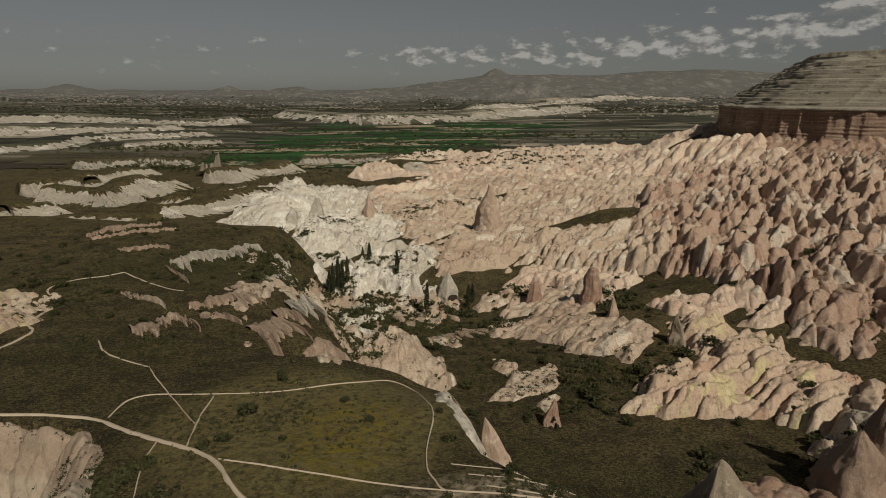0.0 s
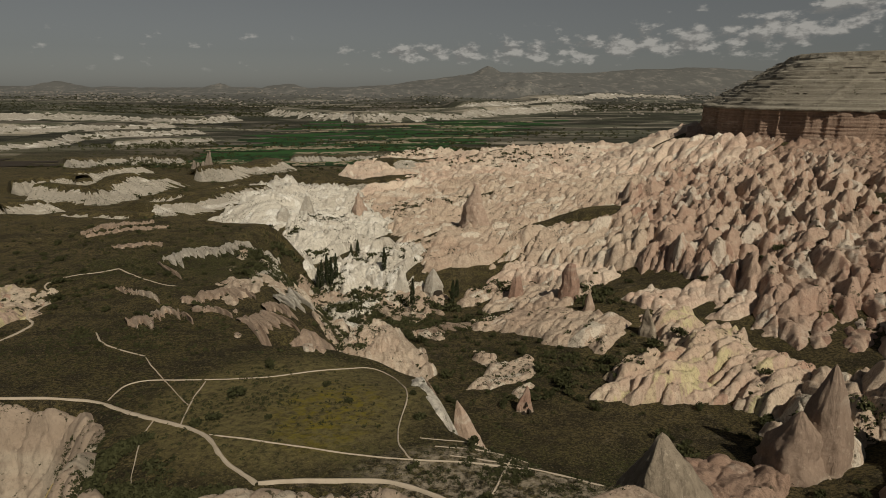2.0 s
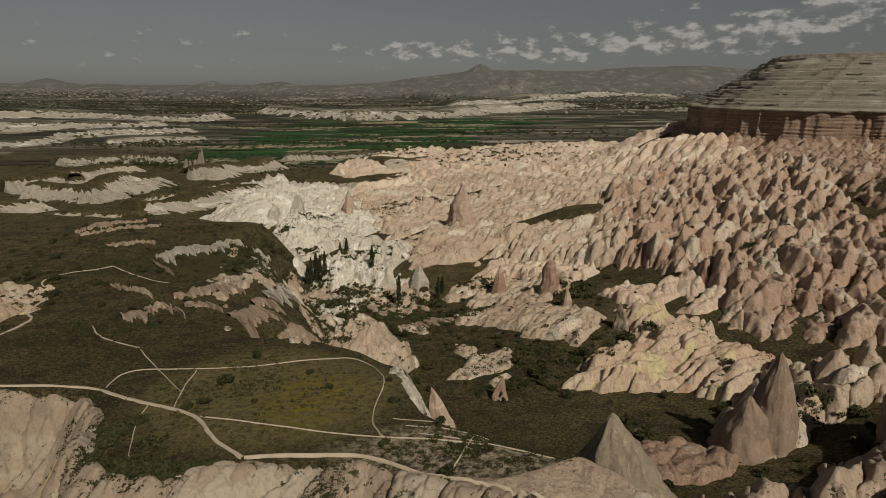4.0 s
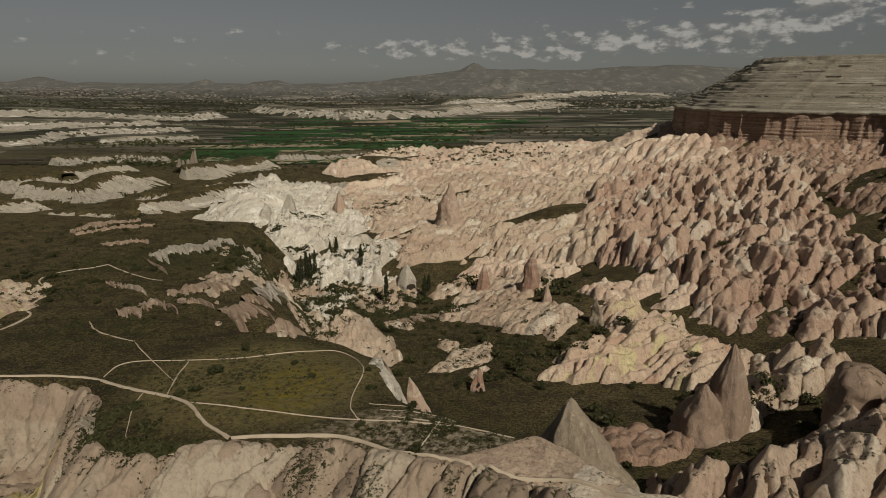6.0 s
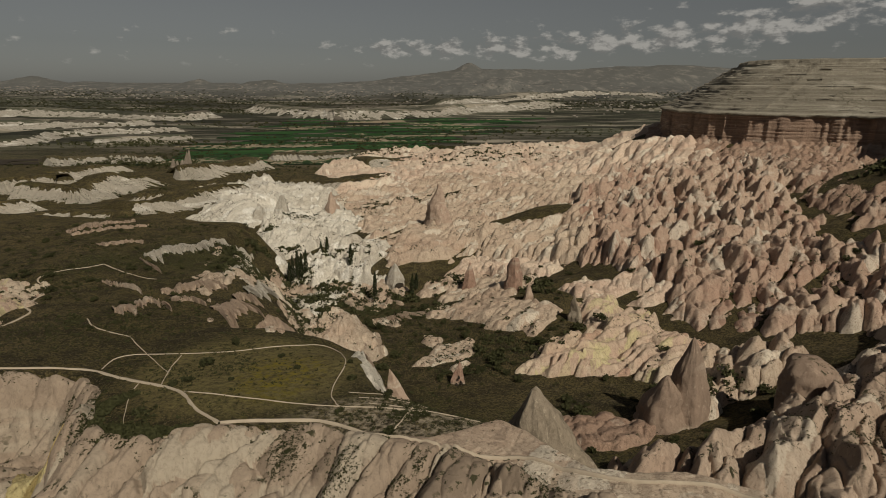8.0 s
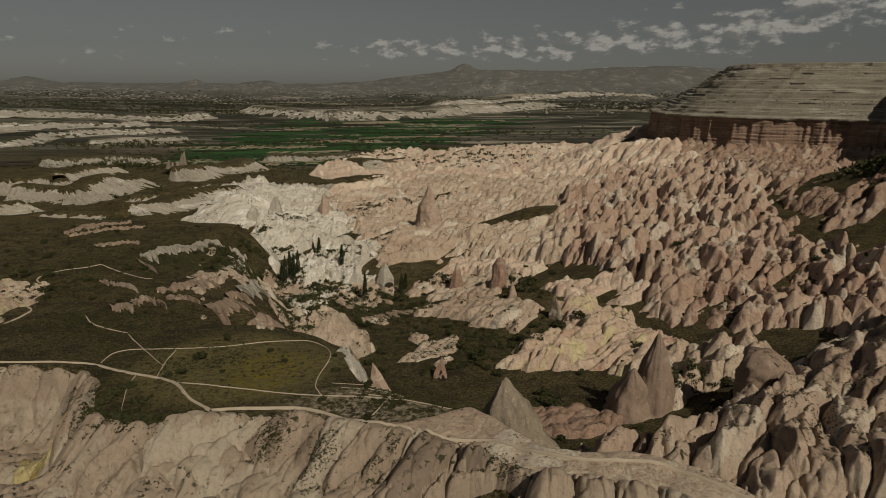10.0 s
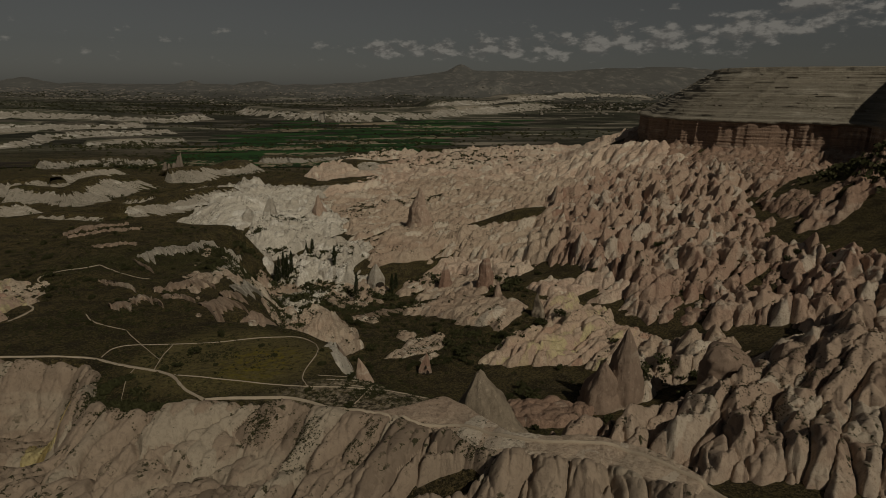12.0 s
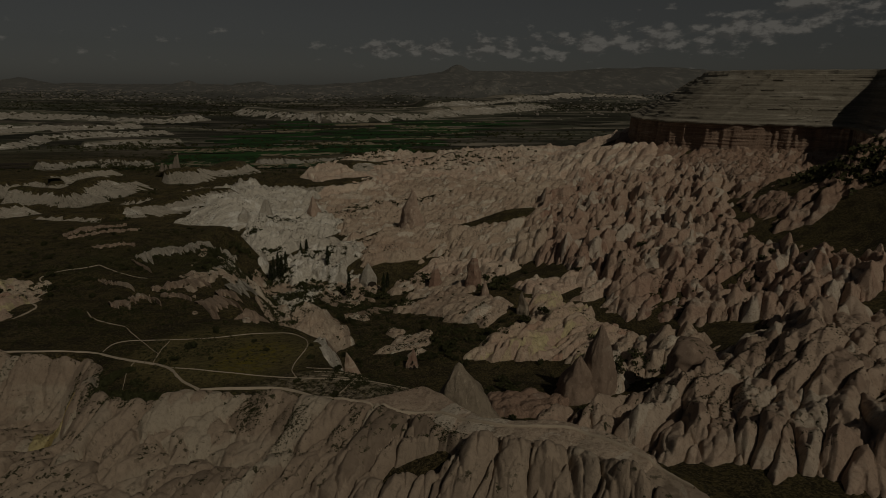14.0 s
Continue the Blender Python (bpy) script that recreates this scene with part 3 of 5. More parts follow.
    if crumbs:
        home = thing("loose_rock", None, None, "small knobs of tuff in the turf", "rock", "", "stuff")
        rock_mesh("knobs", v, tone, f[np.isin(island, crumbs)], material, home, "", "stuff")


def islands(mask, kind=None):
    """Numbers the joined-up regions of a mask, or of each kind within it; -1 outside."""
    rows, cols = mask.shape
    kind = mask if kind is None else kind
    name = np.where(mask, np.arange(rows * cols).reshape(rows, cols), -1)
    across, down = mask[:, :-1] & mask[:, 1:] & (kind[:, :-1] == kind[:, 1:]), mask[:-1] & mask[1:] & (kind[:-1] == kind[1:])
    a = np.concatenate([name[:, :-1][across], name[:-1][down]])
    b = np.concatenate([name[:, 1:][across], name[1:][down]])
    root = np.arange(rows * cols)
    while True:
        ra, rb = root[a], root[b]
        if (ra == rb).all():
            break
        low, high = np.minimum(ra, rb), np.maximum(ra, rb)
        np.minimum.at(root, high, low)
        for _ in range(30):
            nxt = root[root]
            if (nxt == root).all():
                break
            root = nxt
    return np.where(mask.ravel(), root, -1).reshape(rows, cols)


def rock_mesh(name, v, tone, f, material, parent, label="", kind=""):
    used, g = np.unique(f[:, ::-1], return_inverse=True)
    me = mesh_of(name, v[used], g.reshape(-1, 4), False)
    me.attributes.new("bed", "FLOAT", "POINT").data.foreach_set("value", tone.ravel()[used].astype(np.float32))
    ob = part(name, me, material, parent, label)
    return tagged(ob, label, "", "", kind) if kind else ob


def surface(x, y):
    """Height of the land with its rocks."""
    x, y = np.atleast_1d(np.asarray(x, float)), np.atleast_1d(np.asarray(y, float))
    h = np.zeros(x.shape)
    for poly, height in OUTCROPS:
        px, py = [p[0] for p in poly], [p[1] for p in poly]
        near = (x > min(px) - 5) & (x < max(px) + 5) & (y > min(py) - 5) & (y < max(py) + 5)
        if near.any():
            h[near] = np.maximum(h[near], height(x[near], y[near]))
    return base(x, y) + h


# near face below the footpath
outcrop("broad bare cream tuff face with rounded ribs below the footpath",
        [(-110, 92), (-67, 78.5), (-50, 77.5), (-43, 69), (-38.5, 56), (-31, 50), (-24, 50), (-17, 53), (-4, 53.5), (8, 51), (19, 50.5), (25, 53), (29, 49), (31.5, 44), (35, 38), (41, 35.3), (48, 35), (56, 30.5), (62, 24), (72, 4), (68, -25), (-20, -25), (-110, 10)],
        FACE, 1.2, 0.5, 5.0, 236, 2.6, 1.0, 1, 1.3, 0.7, 0.0, 2.0, 22.0, fret=0.3, calm=TONGUE, piece="rib", flare=0.9, cleave=3.2, margin=0.0)
outcrop("ochre-stained ribs of the bare face", [(-54, 60), (-46, 61), (-41, 55), (-43, 49), (-52, 51)], OCHRE, 1.45, 0.5, 5.0, 236, 2.6, 0.4, 1, 1.3, 0.7, 0.0, 2.0, 22.0, fret=0.3, calm=TONGUE, piece="rib", flare=0.9, cleave=3.2, margin=0.0)
outcrop("white tuff scar on the flank of the shelf", [(-1, 99), (4, 98), (8, 84), (7, 74), (3, 76), (1, 86)], WHITE, 0.4, 0.4, 3.0, 285, 2.4, 1.5, 31, 1.4, 1.5, 0.1)
outcrop("cream and grey tuff spurs with pointed rocks beside a dark gully",
        [(42, 58), (50, 70), (65, 69), (75, 76), (92, 82), (106, 99), (135, 114), (182, 104), (178, 22), (125, 4), (96, 22), (78, 31), (64, 40), (53, 44)],
        BROWN, 1.8, 0.95, 5.6, 226, 2.6, 8.0, 2, 1.05, 3.0, 0.3, 3.0, 30.0)
outcrop("cluster of cream and rose tuff spurs round two great cones", [(64, 87), (72, 83), (84, 93), (100, 99), (114, 108), (100, 122), (95, 132), (84, 119), (72, 105)],
        CREAM, 1.0, 0.95, 5.5, 240, 1.6, 3.5, 45, 1.15, 3.0, 0.1, 2.0, 18.0, flare=0.9)
outcrop("low brick-red tuff bank", [(43, 79), (47, 92), (58, 93), (69, 84), (62, 79), (50, 76)], RED, 1.4, 0.5, 3.4, 240, 1.5, 2.0, 3, gap=0.05)
outcrop("banded yellow and rose tuff hill with slanting fins",
        [(67, 178), (79, 181), (89, 163), (99, 136), (94, 118), (77, 110), (67, 119), (53, 122), (42, 128), (50, 142), (67, 152)],
        YELLOW, 1.2, 1.2, 3.4, 210, 3.2, 5.0, 4, 1.2, gap=0.25, spur=1.2, span=26.0, flare=0.85)
outcrop("pale cream tuff strip lying in the meadow", [(14, 212), (25, 206), (42, 197), (57, 184), (64, 171), (52, 155), (40, 166), (37, 179), (17, 193)], CREAM, 1.4, 0.5, 3.6, 215, 2.0, 2.5, 5, 1.4, 3.0, 0.2)
outcrop("broken cream tuff strip round tall pillars", [(10, 236), (26, 246), (46, 245), (62, 214), (52, 196), (34, 204), (22, 219)], CREAM, 1.2, 0.6, 4.0, 215, 1.8, 2.5, 38, 1.3, 4.0, 0.5)
outcrop("broken white tuff strip lying in the meadow", [(15, 170), (21, 160), (31, 160), (34, 143), (25, 127), (19, 133), (9, 134), (18, 150)], CREAM, 0.7, 0.45, 3.2, 226, 2.0, 2.0, 6, 1.4, 3.0, 0.4)
outcrop("rose tuff strip with small fins", [(66, 194), (78, 196), (88, 195), (102, 194), (106, 176), (96, 166), (82, 172), (70, 179)], ROSE, 1.4, 0.6, 4.2, 225, 1.8, 2.5, 7, gap=0.4)
outcrop("cream tuff knobs on the meadow's upper edge", [(24, 250), (40, 268), (66, 250), (80, 228), (70, 216), (56, 232), (40, 246)], ROSE, 1.6, 0.7, 4.4, 225, 1.6, 3.0, 8, gap=0.3)
outcrop("rose tuff badland of crowded pointed fins",
        [(98, 138), (118, 122), (140, 108), (188, 112), (185, 150), (174, 186), (186, 240), (226, 310), (230, 365), (216, 400), (150, 405), (105, 340), (98, 262), (84, 232), (96, 200), (104, 176), (92, 158)],
        PINK, 1.8, 1.4, 5.4, 236, 2.0, 9.0, 9, 1.0, gap=0.24, spur=2.6, span=40.0, margin=4.0)
outcrop("low broken red-brown tuff rubble below the cliff", [(176, 186), (188, 240), (222, 310), (224, 360), (205, 410), (196, 462), (215, 520), (250, 600), (330, 700), (330, 370), (330, 330), (300, 250), (240, 180)],
        RED, 0.6, 0.9, 4.4, 215, 1.5, 5.0, 33, gap=0.5, spur=2.0)
outcrop("cream tuff badland with slanting flame-shaped fins",
        [(-4, 258), (40, 268), (66, 245), (86, 228), (108, 260), (114, 335), (155, 405), (125, 480), (60, 525), (-35, 525), (-66, 470), (-30, 380), (-18, 300)],
        CREAM, 1.4, 1.2, 4.4, 222, 2.3, 6.0, 10, 1.0, gap=0.25, spur=1.8, span=46.0)
outcrop("pale far badland of low tuff fins and terraces",
        [(-112, 690), (-62, 505), (-30, 515), (60, 515), (120, 470), (145, 395), (228, 395), (215, 470), (235, 560), (320, 700), (260, 900), (60, 860), (-30, 900)],
        ROSE, 2.0, 0.7, 7.5, 222, 2.2, 9.0, 11, 1.1, gap=0.6, spur=3.0, span=70.0)
outcrop("white tuff cliffs and knolls with ledges in the valley",
        [(-195, 530), (-150, 600), (-85, 565), (-55, 500), (-55, 460), (-20, 380), (-25, 327), (0, 290), (-2, 250), (-38, 246), (-60, 262), (-85, 330), (-100, 400)],
        WHITE, 1.6, 1.15, 4.2, 232, 1.7, 6.0, 12, 1.1, gap=0.7, spur=2.5, span=34.0)
outcrop("cream tuff knoll scored by gullies that run down from its top", [(-22, 140), (-18, 160), (-10, 172), (-1, 164), (2, 148), (-2, 132), (-12, 126)], CREAM, 0.8, 1.2, 2.6, 262, 3.0, 1.5, 57, 1.1, 3.0, 0.2)
outcrop("smooth white tuff slope above the valley cones", [(-152, 385), (-128, 362), (-98, 372), (-84, 415), (-95, 480), (-130, 486), (-152, 440)], WHITE, 1.0, 0.5, 4.6, 250, 3.2, 2.0, 58, 1.1, 4.0, 0.05)
outcrop("white ledges at the mouth of the gully", [(-45, 236), (-32, 249), (-20, 242), (-22, 224), (-35, 216)], WHITE, 1.5, 0.5, 3.6, 240, 1.8, 3.0, 39, gap=0.2)
outcrop("ledged white tuff wall behind the poplars", [(-46, 282), (-14, 272), (-8, 246), (-38, 262)], WHITE, 4.0, 1.1, 3.6, 262, 1.2, 1.5, 40, 1.2, 2.0, 0.1)
outcrop("yellowish tuff bank beside the footpath", [(-140, 168), (-112, 164), (-103, 152), (-96, 128), (-92, 110), (-125, 100)], YELLOW, 0.2, 0.5, 4.4, 300, 2.2, 3.0, 14)
outcrop("thin white tuff fins that show through the valley turf", [(-58, 262), (-72, 210), (-60, 165), (-44, 120), (-26, 108), (-14, 114), (-6, 130), (2, 170), (12, 215), (8, 245), (-40, 262)],
        CREAM, -0.2, 0.55, 3.4, 294, 2.6, 4.0, 35, 1.3, 8.0, 0.75)


def bluff(label, line, high, back, material=CHALK, flute=5.5, cell=5.0, k=0, foot=None):
    """A terrace of the plain: a fluted bare face along a line and a turf top that falls back behind it."""
    length = sum(math.dist(a, b) for a, b in zip(line, line[1:]))
    count = int(min(700, max(60, length / (cell * 0.16))))
    pts, total = ribbon(line, count)
    s = np.linspace(0, total, count)
    px, py = np.array([p.x for p in pts]), np.array([p.y for p in pts])
    tx, ty = np.gradient(px), np.gradient(py)
    ln = np.hypot(tx, ty)
    wide = max(3, count // 5)
    calmed = lambda v: np.convolve(np.pad(v, wide, "edge"), np.ones(2 * wide + 1) / (2 * wide + 1), "valid")
    nx, ny = calmed(-ty / ln), calmed(tx / ln)
    nx, ny = nx / np.hypot(nx, ny), ny / np.hypot(nx, ny)
    ends = step(0, 0.05, s / total) * step(1, 0.95, s / total)
    tall = 0.85 * 0.75 * high * ends * (0.45 + 0.9 * fbm(s / (cell * 7), s * 0 + k, k, 3))
    lobe = cell * 2.5 * (fbm(s / (cell * 6), s * 0 + 4, k + 2, 3) - 0.5) * 2
    rib = 1.8 * flute * np.abs(2 * grain(s / cell, s * 0, k + 4) - 1) + 0.9 * flute * np.abs(2 * grain(s / (cell * 0.4), s * 0, k + 6) - 1)
    # the bare face is ragged: turf hangs down into it and aprons climb up from its foot
    slant = s[None] / (0.55 * cell) + np.array([[0.0], [0.9]])
    hang = 1 - 0.38 * np.abs(2 * fbm(slant[1], slant[1] * 0 + k, k + 21, 3) - 1) ** 0.8 - 0.12 * fbm(s / (5 * cell), s * 0, k + 23, 2)
    apron = 0.75 * np.abs(2 * fbm(0.7 * slant[0], slant[0] * 0 + k, k + 25, 3) - 1) * (0.2 + 0.8 * step(0.35, 0.65, fbm(s / (9 * cell), s * 0 + 2, k + 27, 2)))
    hang = np.clip(hang, apron + 0.04, 1)
    shift = cell * 0.8

    def spot(u):
        d = lobe + high * 1.5 * u + rib * 2.0 * u * (1.25 - u)
        x, y = px + nx * d - tx / ln * shift * u, py + ny * d - ty / ln * shift * u
        return np.stack([x, y, base(x, y) - 1.0 + (tall + 1.0) * u - 0.5 * rib * u * (1 - u)], -1)

    face = [spot(apron + (hang - apron) * w) for w in (0.0, 0.2, 0.4, 0.6, 0.8, 1.0)]
    face = [spot(apron - 0.02)] + face
    grass = [spot(u * apron) for u in (0.0, 0.5, 1.0)]
    top = [spot(hang + (1 - hang) * w) for w in (0.0, 0.5, 1.0)]
    for u in (0.1, 0.3, 0.6, 1.0):
        d = lobe + high * 1.5 + rib * 0.5 + back * u
        x, y = px + nx * d - tx / ln * shift, py + ny * d - ty / ln * shift
        top.append(np.stack([x, y, base(x, y) + tall * (1 - u**3) - 1.2 * u + 0.8 * (fbm(x / 9, y / 9, k + 8, 2) - 0.5)], -1))
    ob = tagged(new("bluff"), label, "bluff", "terraced bluffs of the plain")
    part("bluff_face", mesh_of("bluff_face", np.stack(face).reshape(-1, 3), quads(7, count)[:, ::-1]), material, ob)
    part("terrace_top", mesh_of("terrace_top", np.stack(top).reshape(-1, 3), quads(7, count)[:, ::-1]), TURF, ob, "dark turf on the terrace")
    part("grassy_apron", mesh_of("grassy_apron", np.stack(grass).reshape(-1, 3), quads(3, count)[:, ::-1]), TURF, ob, "turf at the foot of the bluff")
    return ob


bluff("white fluted bluff with a smooth pale foot", [(-330, 390), (-296, 396), (-278, 393), (-274, 412), (-262, 446)], 18, 40, k=1)
bluff("long white fluted bluff below a dark terrace", [(-330, 470), (-294, 478), (-269, 468), (-254, 490), (-238, 536), (-226, 580)], 21, 45, k=2)
bluff("white fluted bluff at the foot of a rock stack", [(-236, 592), (-206, 600), (-180, 650), (-150, 700)], 18, 60, k=3)
bluff("crested white bluff beside the plain", [(-350, 560), (-330, 606), (-300, 669)], 16, 45, k=34)
bluff("small white bluff under a grassy knoll", [(-262, 376), (-248, 405), (-222, 390)], 12, 30, k=5)
bluff("small eroded white bank", [(-190, 330), (-160, 345), (-140, 330)], 10, 30, k=6)
bluff("low white bank on the plain", [(-420, 700), (-380, 730), (-330, 735), (-300, 760)], 16, 60, PALE, k=21)
bluff("long low white bank under a dark terrace", [(-180, 420), (-150, 470), (-128, 480), (-118, 520)], 16, 40, k=22)
bluff("white scored bank beside the valley", [(-235, 470), (-210, 452), (-170, 470), (-140, 540)], 15, 35, k=23)
bluff("pale bank with hanging fins", [(-360, 520), (-338, 538), (-320, 530), (-296, 560)], 18, 40, k=24)
bluff("low white bank by the fields", [(-180, 760), (-120, 770), (-60, 800), (0, 840)], 12, 60, PALE, k=25)
bluff("far low white bank by the green fields", [(-520, 1010), (-470, 1030), (-420, 1090), (-380, 1100)], 15, 80, PALE, k=26, flute=5, cell=14)
bluff("far white bluff below dark farmland", [(-1500, 1500), (-1106, 1549), (-996, 1600), (-879, 1656), (-734, 1600), (-588, 1600), (-489, 1713)], 30, 160, PALE, k=7, flute=9, cell=26)
bluff("far yellowish white bluff", [(-700, 850), (-632, 877), (-624, 938), (-598, 997), (-617, 1115), (-589, 1191), (-523, 1232), (-443, 1263)], 21, 110, PALE, k=8, flute=6, cell=17)
bluff("far white bluff across the green fields", [(-558, 1958), (-349, 1725), (-209, 1620), (-66, 1665), (127, 1845), (326, 2041), (612, 2281)], 34, 160, PALE, k=9, flute=8, cell=24)
bluff("far pale bluff beyond the fields", [(100, 2300), (400, 2500), (700, 2700), (1200, 2800)], 34, 160, PALE, k=10, flute=8, cell=24)
bluff("pale terrace edge in the badland", [(-112, 540), (-73, 544), (-42, 541), (5, 560), (60, 575)], 12, 70, k=11, flute=3, cell=8)
bluff("pale upper terrace edge in the badland", [(-40, 680), (62, 740), (179, 800), (230, 790)], 15, 80, k=12, flute=4, cell=11)
bluff("far yellow bluff with dark hollows", [(-900, 1250), (-800, 1330), (-700, 1330), (-560, 1420)], 25, 120, PALE, k=13, flute=7, cell=22)


# ---- single crags ----


def crag_mesh(name, seed, corners, blunt, lean, cols, rows):
    """A unit rock with flat tilted faces, softened edges, worn grooves and a leaning tip; it stands on -0.3 to 1."""
    rng = np.random.default_rng(seed)
    turn = (np.arange(corners) + rng.uniform(-0.35, 0.35, corners)) * 2 * math.pi / corners
    dist, power = rng.uniform(0.36, 0.56, corners), rng.uniform(0.7, 1.4, corners)
    u, a = np.meshgrid(np.linspace(0, 1, rows + 1), np.arange(cols) * 2 * math.pi / cols, indexing="ij")
    total = 0
    crest = rng.uniform(0.1, 0.45)
    for b, d, p in zip(turn, dist, power):
        keep = blunt + crest * max(0.0, abs(math.cos(b)) - 0.5)  # the ends close in less than the sides: a ridge
        total = total + (np.clip(np.cos(a - b), 0.02, 1) / (d * ((1 - u) ** p * (1 - keep) + keep))) ** 14
    r = np.minimum(total ** (-1 / 14), 0.9 - 0.35 * u)
    cx, sy = np.cos(a), np.sin(a)
    r = r * (0.90 + 0.26 * fbm(cx * 1.6 + 9 + u, sy * 1.6 + u * 1.2, seed, 3) - 0.16 * np.abs(2 * fbm(cx * 2.6 + 5, sy * 2.6 + 0.7 * u, seed + 5, 3) - 1))
    r = r + 0.17 * u * (1 - u) * (fbm(cx * 5 + 3, sy * 5 + 4 * u, seed + 11, 3) - 0.5)
    r[-1] *= 0.35
    z = -0.3 + 1.3 * u - u * u * (0.45 * np.clip(cx * r * (1 if seed % 2 else -1), -0.1, 1) + 0.30 * (fbm(cx * r * 7 + 3, sy * r * 7, seed + 8, 3) - 0.4))
    z[-1] = z[-1].mean() * 0.4 + z[-1] * 0.6 + 0.01
    bend = lean * np.clip(z, 0, 1) ** 1.3
    side = 0.12 * (fbm(u * 3, u * 0 + seed, seed + 3, 2) - 0.5)
    v = np.stack([cx * r + bend + side, sy * r + 0.5 * side, z], -1).reshape(-1, 3)
    q = []
    for i in range(rows):
        for j in range(cols):
            k = (j + 1) % cols
            q.append((i * cols + j, i * cols + k, (i + 1) * cols + k, (i + 1) * cols + j))
    q += [(rows * cols + j, rows * cols + j + 1, rows * cols + cols - 2 - j, rows * cols + cols - 1 - j) for j in range(cols // 2 - 1)]
    return v, np.array(q)


def crags(label, poly, wide, high, gap, turn, long, material, seed, corners=(4, 6), blunt=0.05, lean=0.25, hole=0.3, spin=25, cols=18, rows=9, single=260, sink=0.25, vary=0.35, most=1.6):
    """Crowded single rocks over a ring of corners; the nearer ones are objects of their own, those behind are joined."""
    rng = np.random.default_rng(seed)
    shapes = [crag_mesh("crag", 100 * seed + n, int(rng.integers(corners[0], corners[1] + 1)), blunt * rng.uniform(0.3, 1.8), lean * rng.uniform(-0.4, 1.2), cols, rows) for n in range(9)]
    c, s = math.cos(radians(turn)), math.sin(radians(turn))
    px, py = np.array([p[0] for p in poly]), np.array([p[1] for p in poly])
    us, vs = px * c + py * s, -px * s + py * c
    gu = gap * max(1.0, 0.72 * long)
    u, v = np.meshgrid(np.arange(us.min(), us.max(), gu), np.arange(vs.min(), vs.max(), gap))
    u, v = (u + gu * (0.5 * (np.arange(u.shape[0]) % 2)[:, None] + rng.uniform(-0.42, 0.42, u.shape))).ravel(), (v + gap * rng.uniform(-0.42, 0.42, v.shape)).ravel()
    x, y = u * c - v * s, u * s + v * c
    keep = (inside(x, y, poly) > 0) & (fbm(x / (6 * gap), y / (3.2 * gap), seed, 3) > hole) & (sum(bump(x, y, *mound) for mound in MOUNDS) < 0.3) & (inside(x, y, TONGUE) < -1.5)
    if not keep.any():
        return None
    x, y = x[keep], y[keep]
    order = np.argsort(y)
    x, y = x[order], y[order]
    size = np.exp(vary * rng.normal(0, 1, len(x))) * (0.55 + 0.9 * fbm(x / (4 * gap), y / (4 * gap), seed + 3, 2))
    tall = high * np.clip(size, 0.3, most + 0.2) * rng.uniform(0.75, 1.25, len(x))
    size = wide * np.clip(size, 0.4, most)
    angle = np.radians(turn + spin * rng.normal(0, 1, len(x)))
    tip, roll = rng.normal(0, 0.07, len(x)), rng.normal(0, 0.07, len(x))
    z = surface(x, y) - sink * tall * 0.5
    home = tagged(new("crag_cluster"), label, "rock cluster", "clusters of tuff crags")
    home.location = (float(x[0]), float(y[0]), float(z[0]))
    meshes = [mesh_of("crag", vv, qq) for vv, qq in shapes]
    rest_v, rest_f, count = [], [], 0
    for n in range(len(x)):
        k = int(rng.integers(0, 9))
        lengthen = long * rng.uniform(0.75, 1.2)
        if n < single:
            ob = part("crag", meshes[k], material, home)
            ob.matrix_basis = Matrix.Translation((float(x[n] - x[0]), float(y[n] - y[0]), float(z[n] - z[0]))) @ Matrix.Rotation(float(angle[n]), 4, "Z") @ Matrix.Rotation(float(tip[n]), 4, "Y") @ Matrix.Rotation(float(roll[n]), 4, "X") @ Matrix.Diagonal((float(size[n] * lengthen), float(size[n]), float(tall[n]), 1.0))
        else:
            vv, qq = shapes[k]
            ca, sa = math.cos(angle[n]), math.sin(angle[n])
            lx, ly, lz = vv[:, 0] * size[n] * lengthen, vv[:, 1] * size[n], vv[:, 2] * tall[n]
            lx = lx + tip[n] * lz
            rest_v.append(np.stack([lx * ca - ly * sa + x[n] - x[0], lx * sa + ly * ca + y[n] - y[0], lz + z[n] - z[0]], -1))
            rest_f.append(qq + count)
            count += len(vv)
    if rest_v:
        tagged(part("crag_mass", mesh_of("crag_mass", np.concatenate(rest_v), np.concatenate(rest_f)), material, home, "crowded crags farther up the slope"), "crowded crags farther up the slope", "", "", "stuff")
    return home


outcrop("pale sandy apron of the crest", [(14, 48.5), (20, 50), (26, 53), (29.5, 48.5), (32, 43.5), (35.5, 37.8), (41, 35.2), (48, 34.8), (56, 30), (61, 24), (56, 20), (48, 26), (40, 29), (32, 34), (24, 42)], CREAM, 0.75, 0.10, 6.0, 236, 2.0, 0.5, 51, 1.8, 1.2, 0.0, fret=0.25, piece="rib")
crags("dark rugged stack of spires on a knoll in the plain", [(-284, 706), (-276, 722), (-264, 720), (-262, 706), (-272, 700)], 8.0, 11.0, 5.5, 60, 1.1, GREYS, 17, (4, 6), 0.04, 0.2, 0.0, 60, 16, 12, vary=0.6, most=2.0)


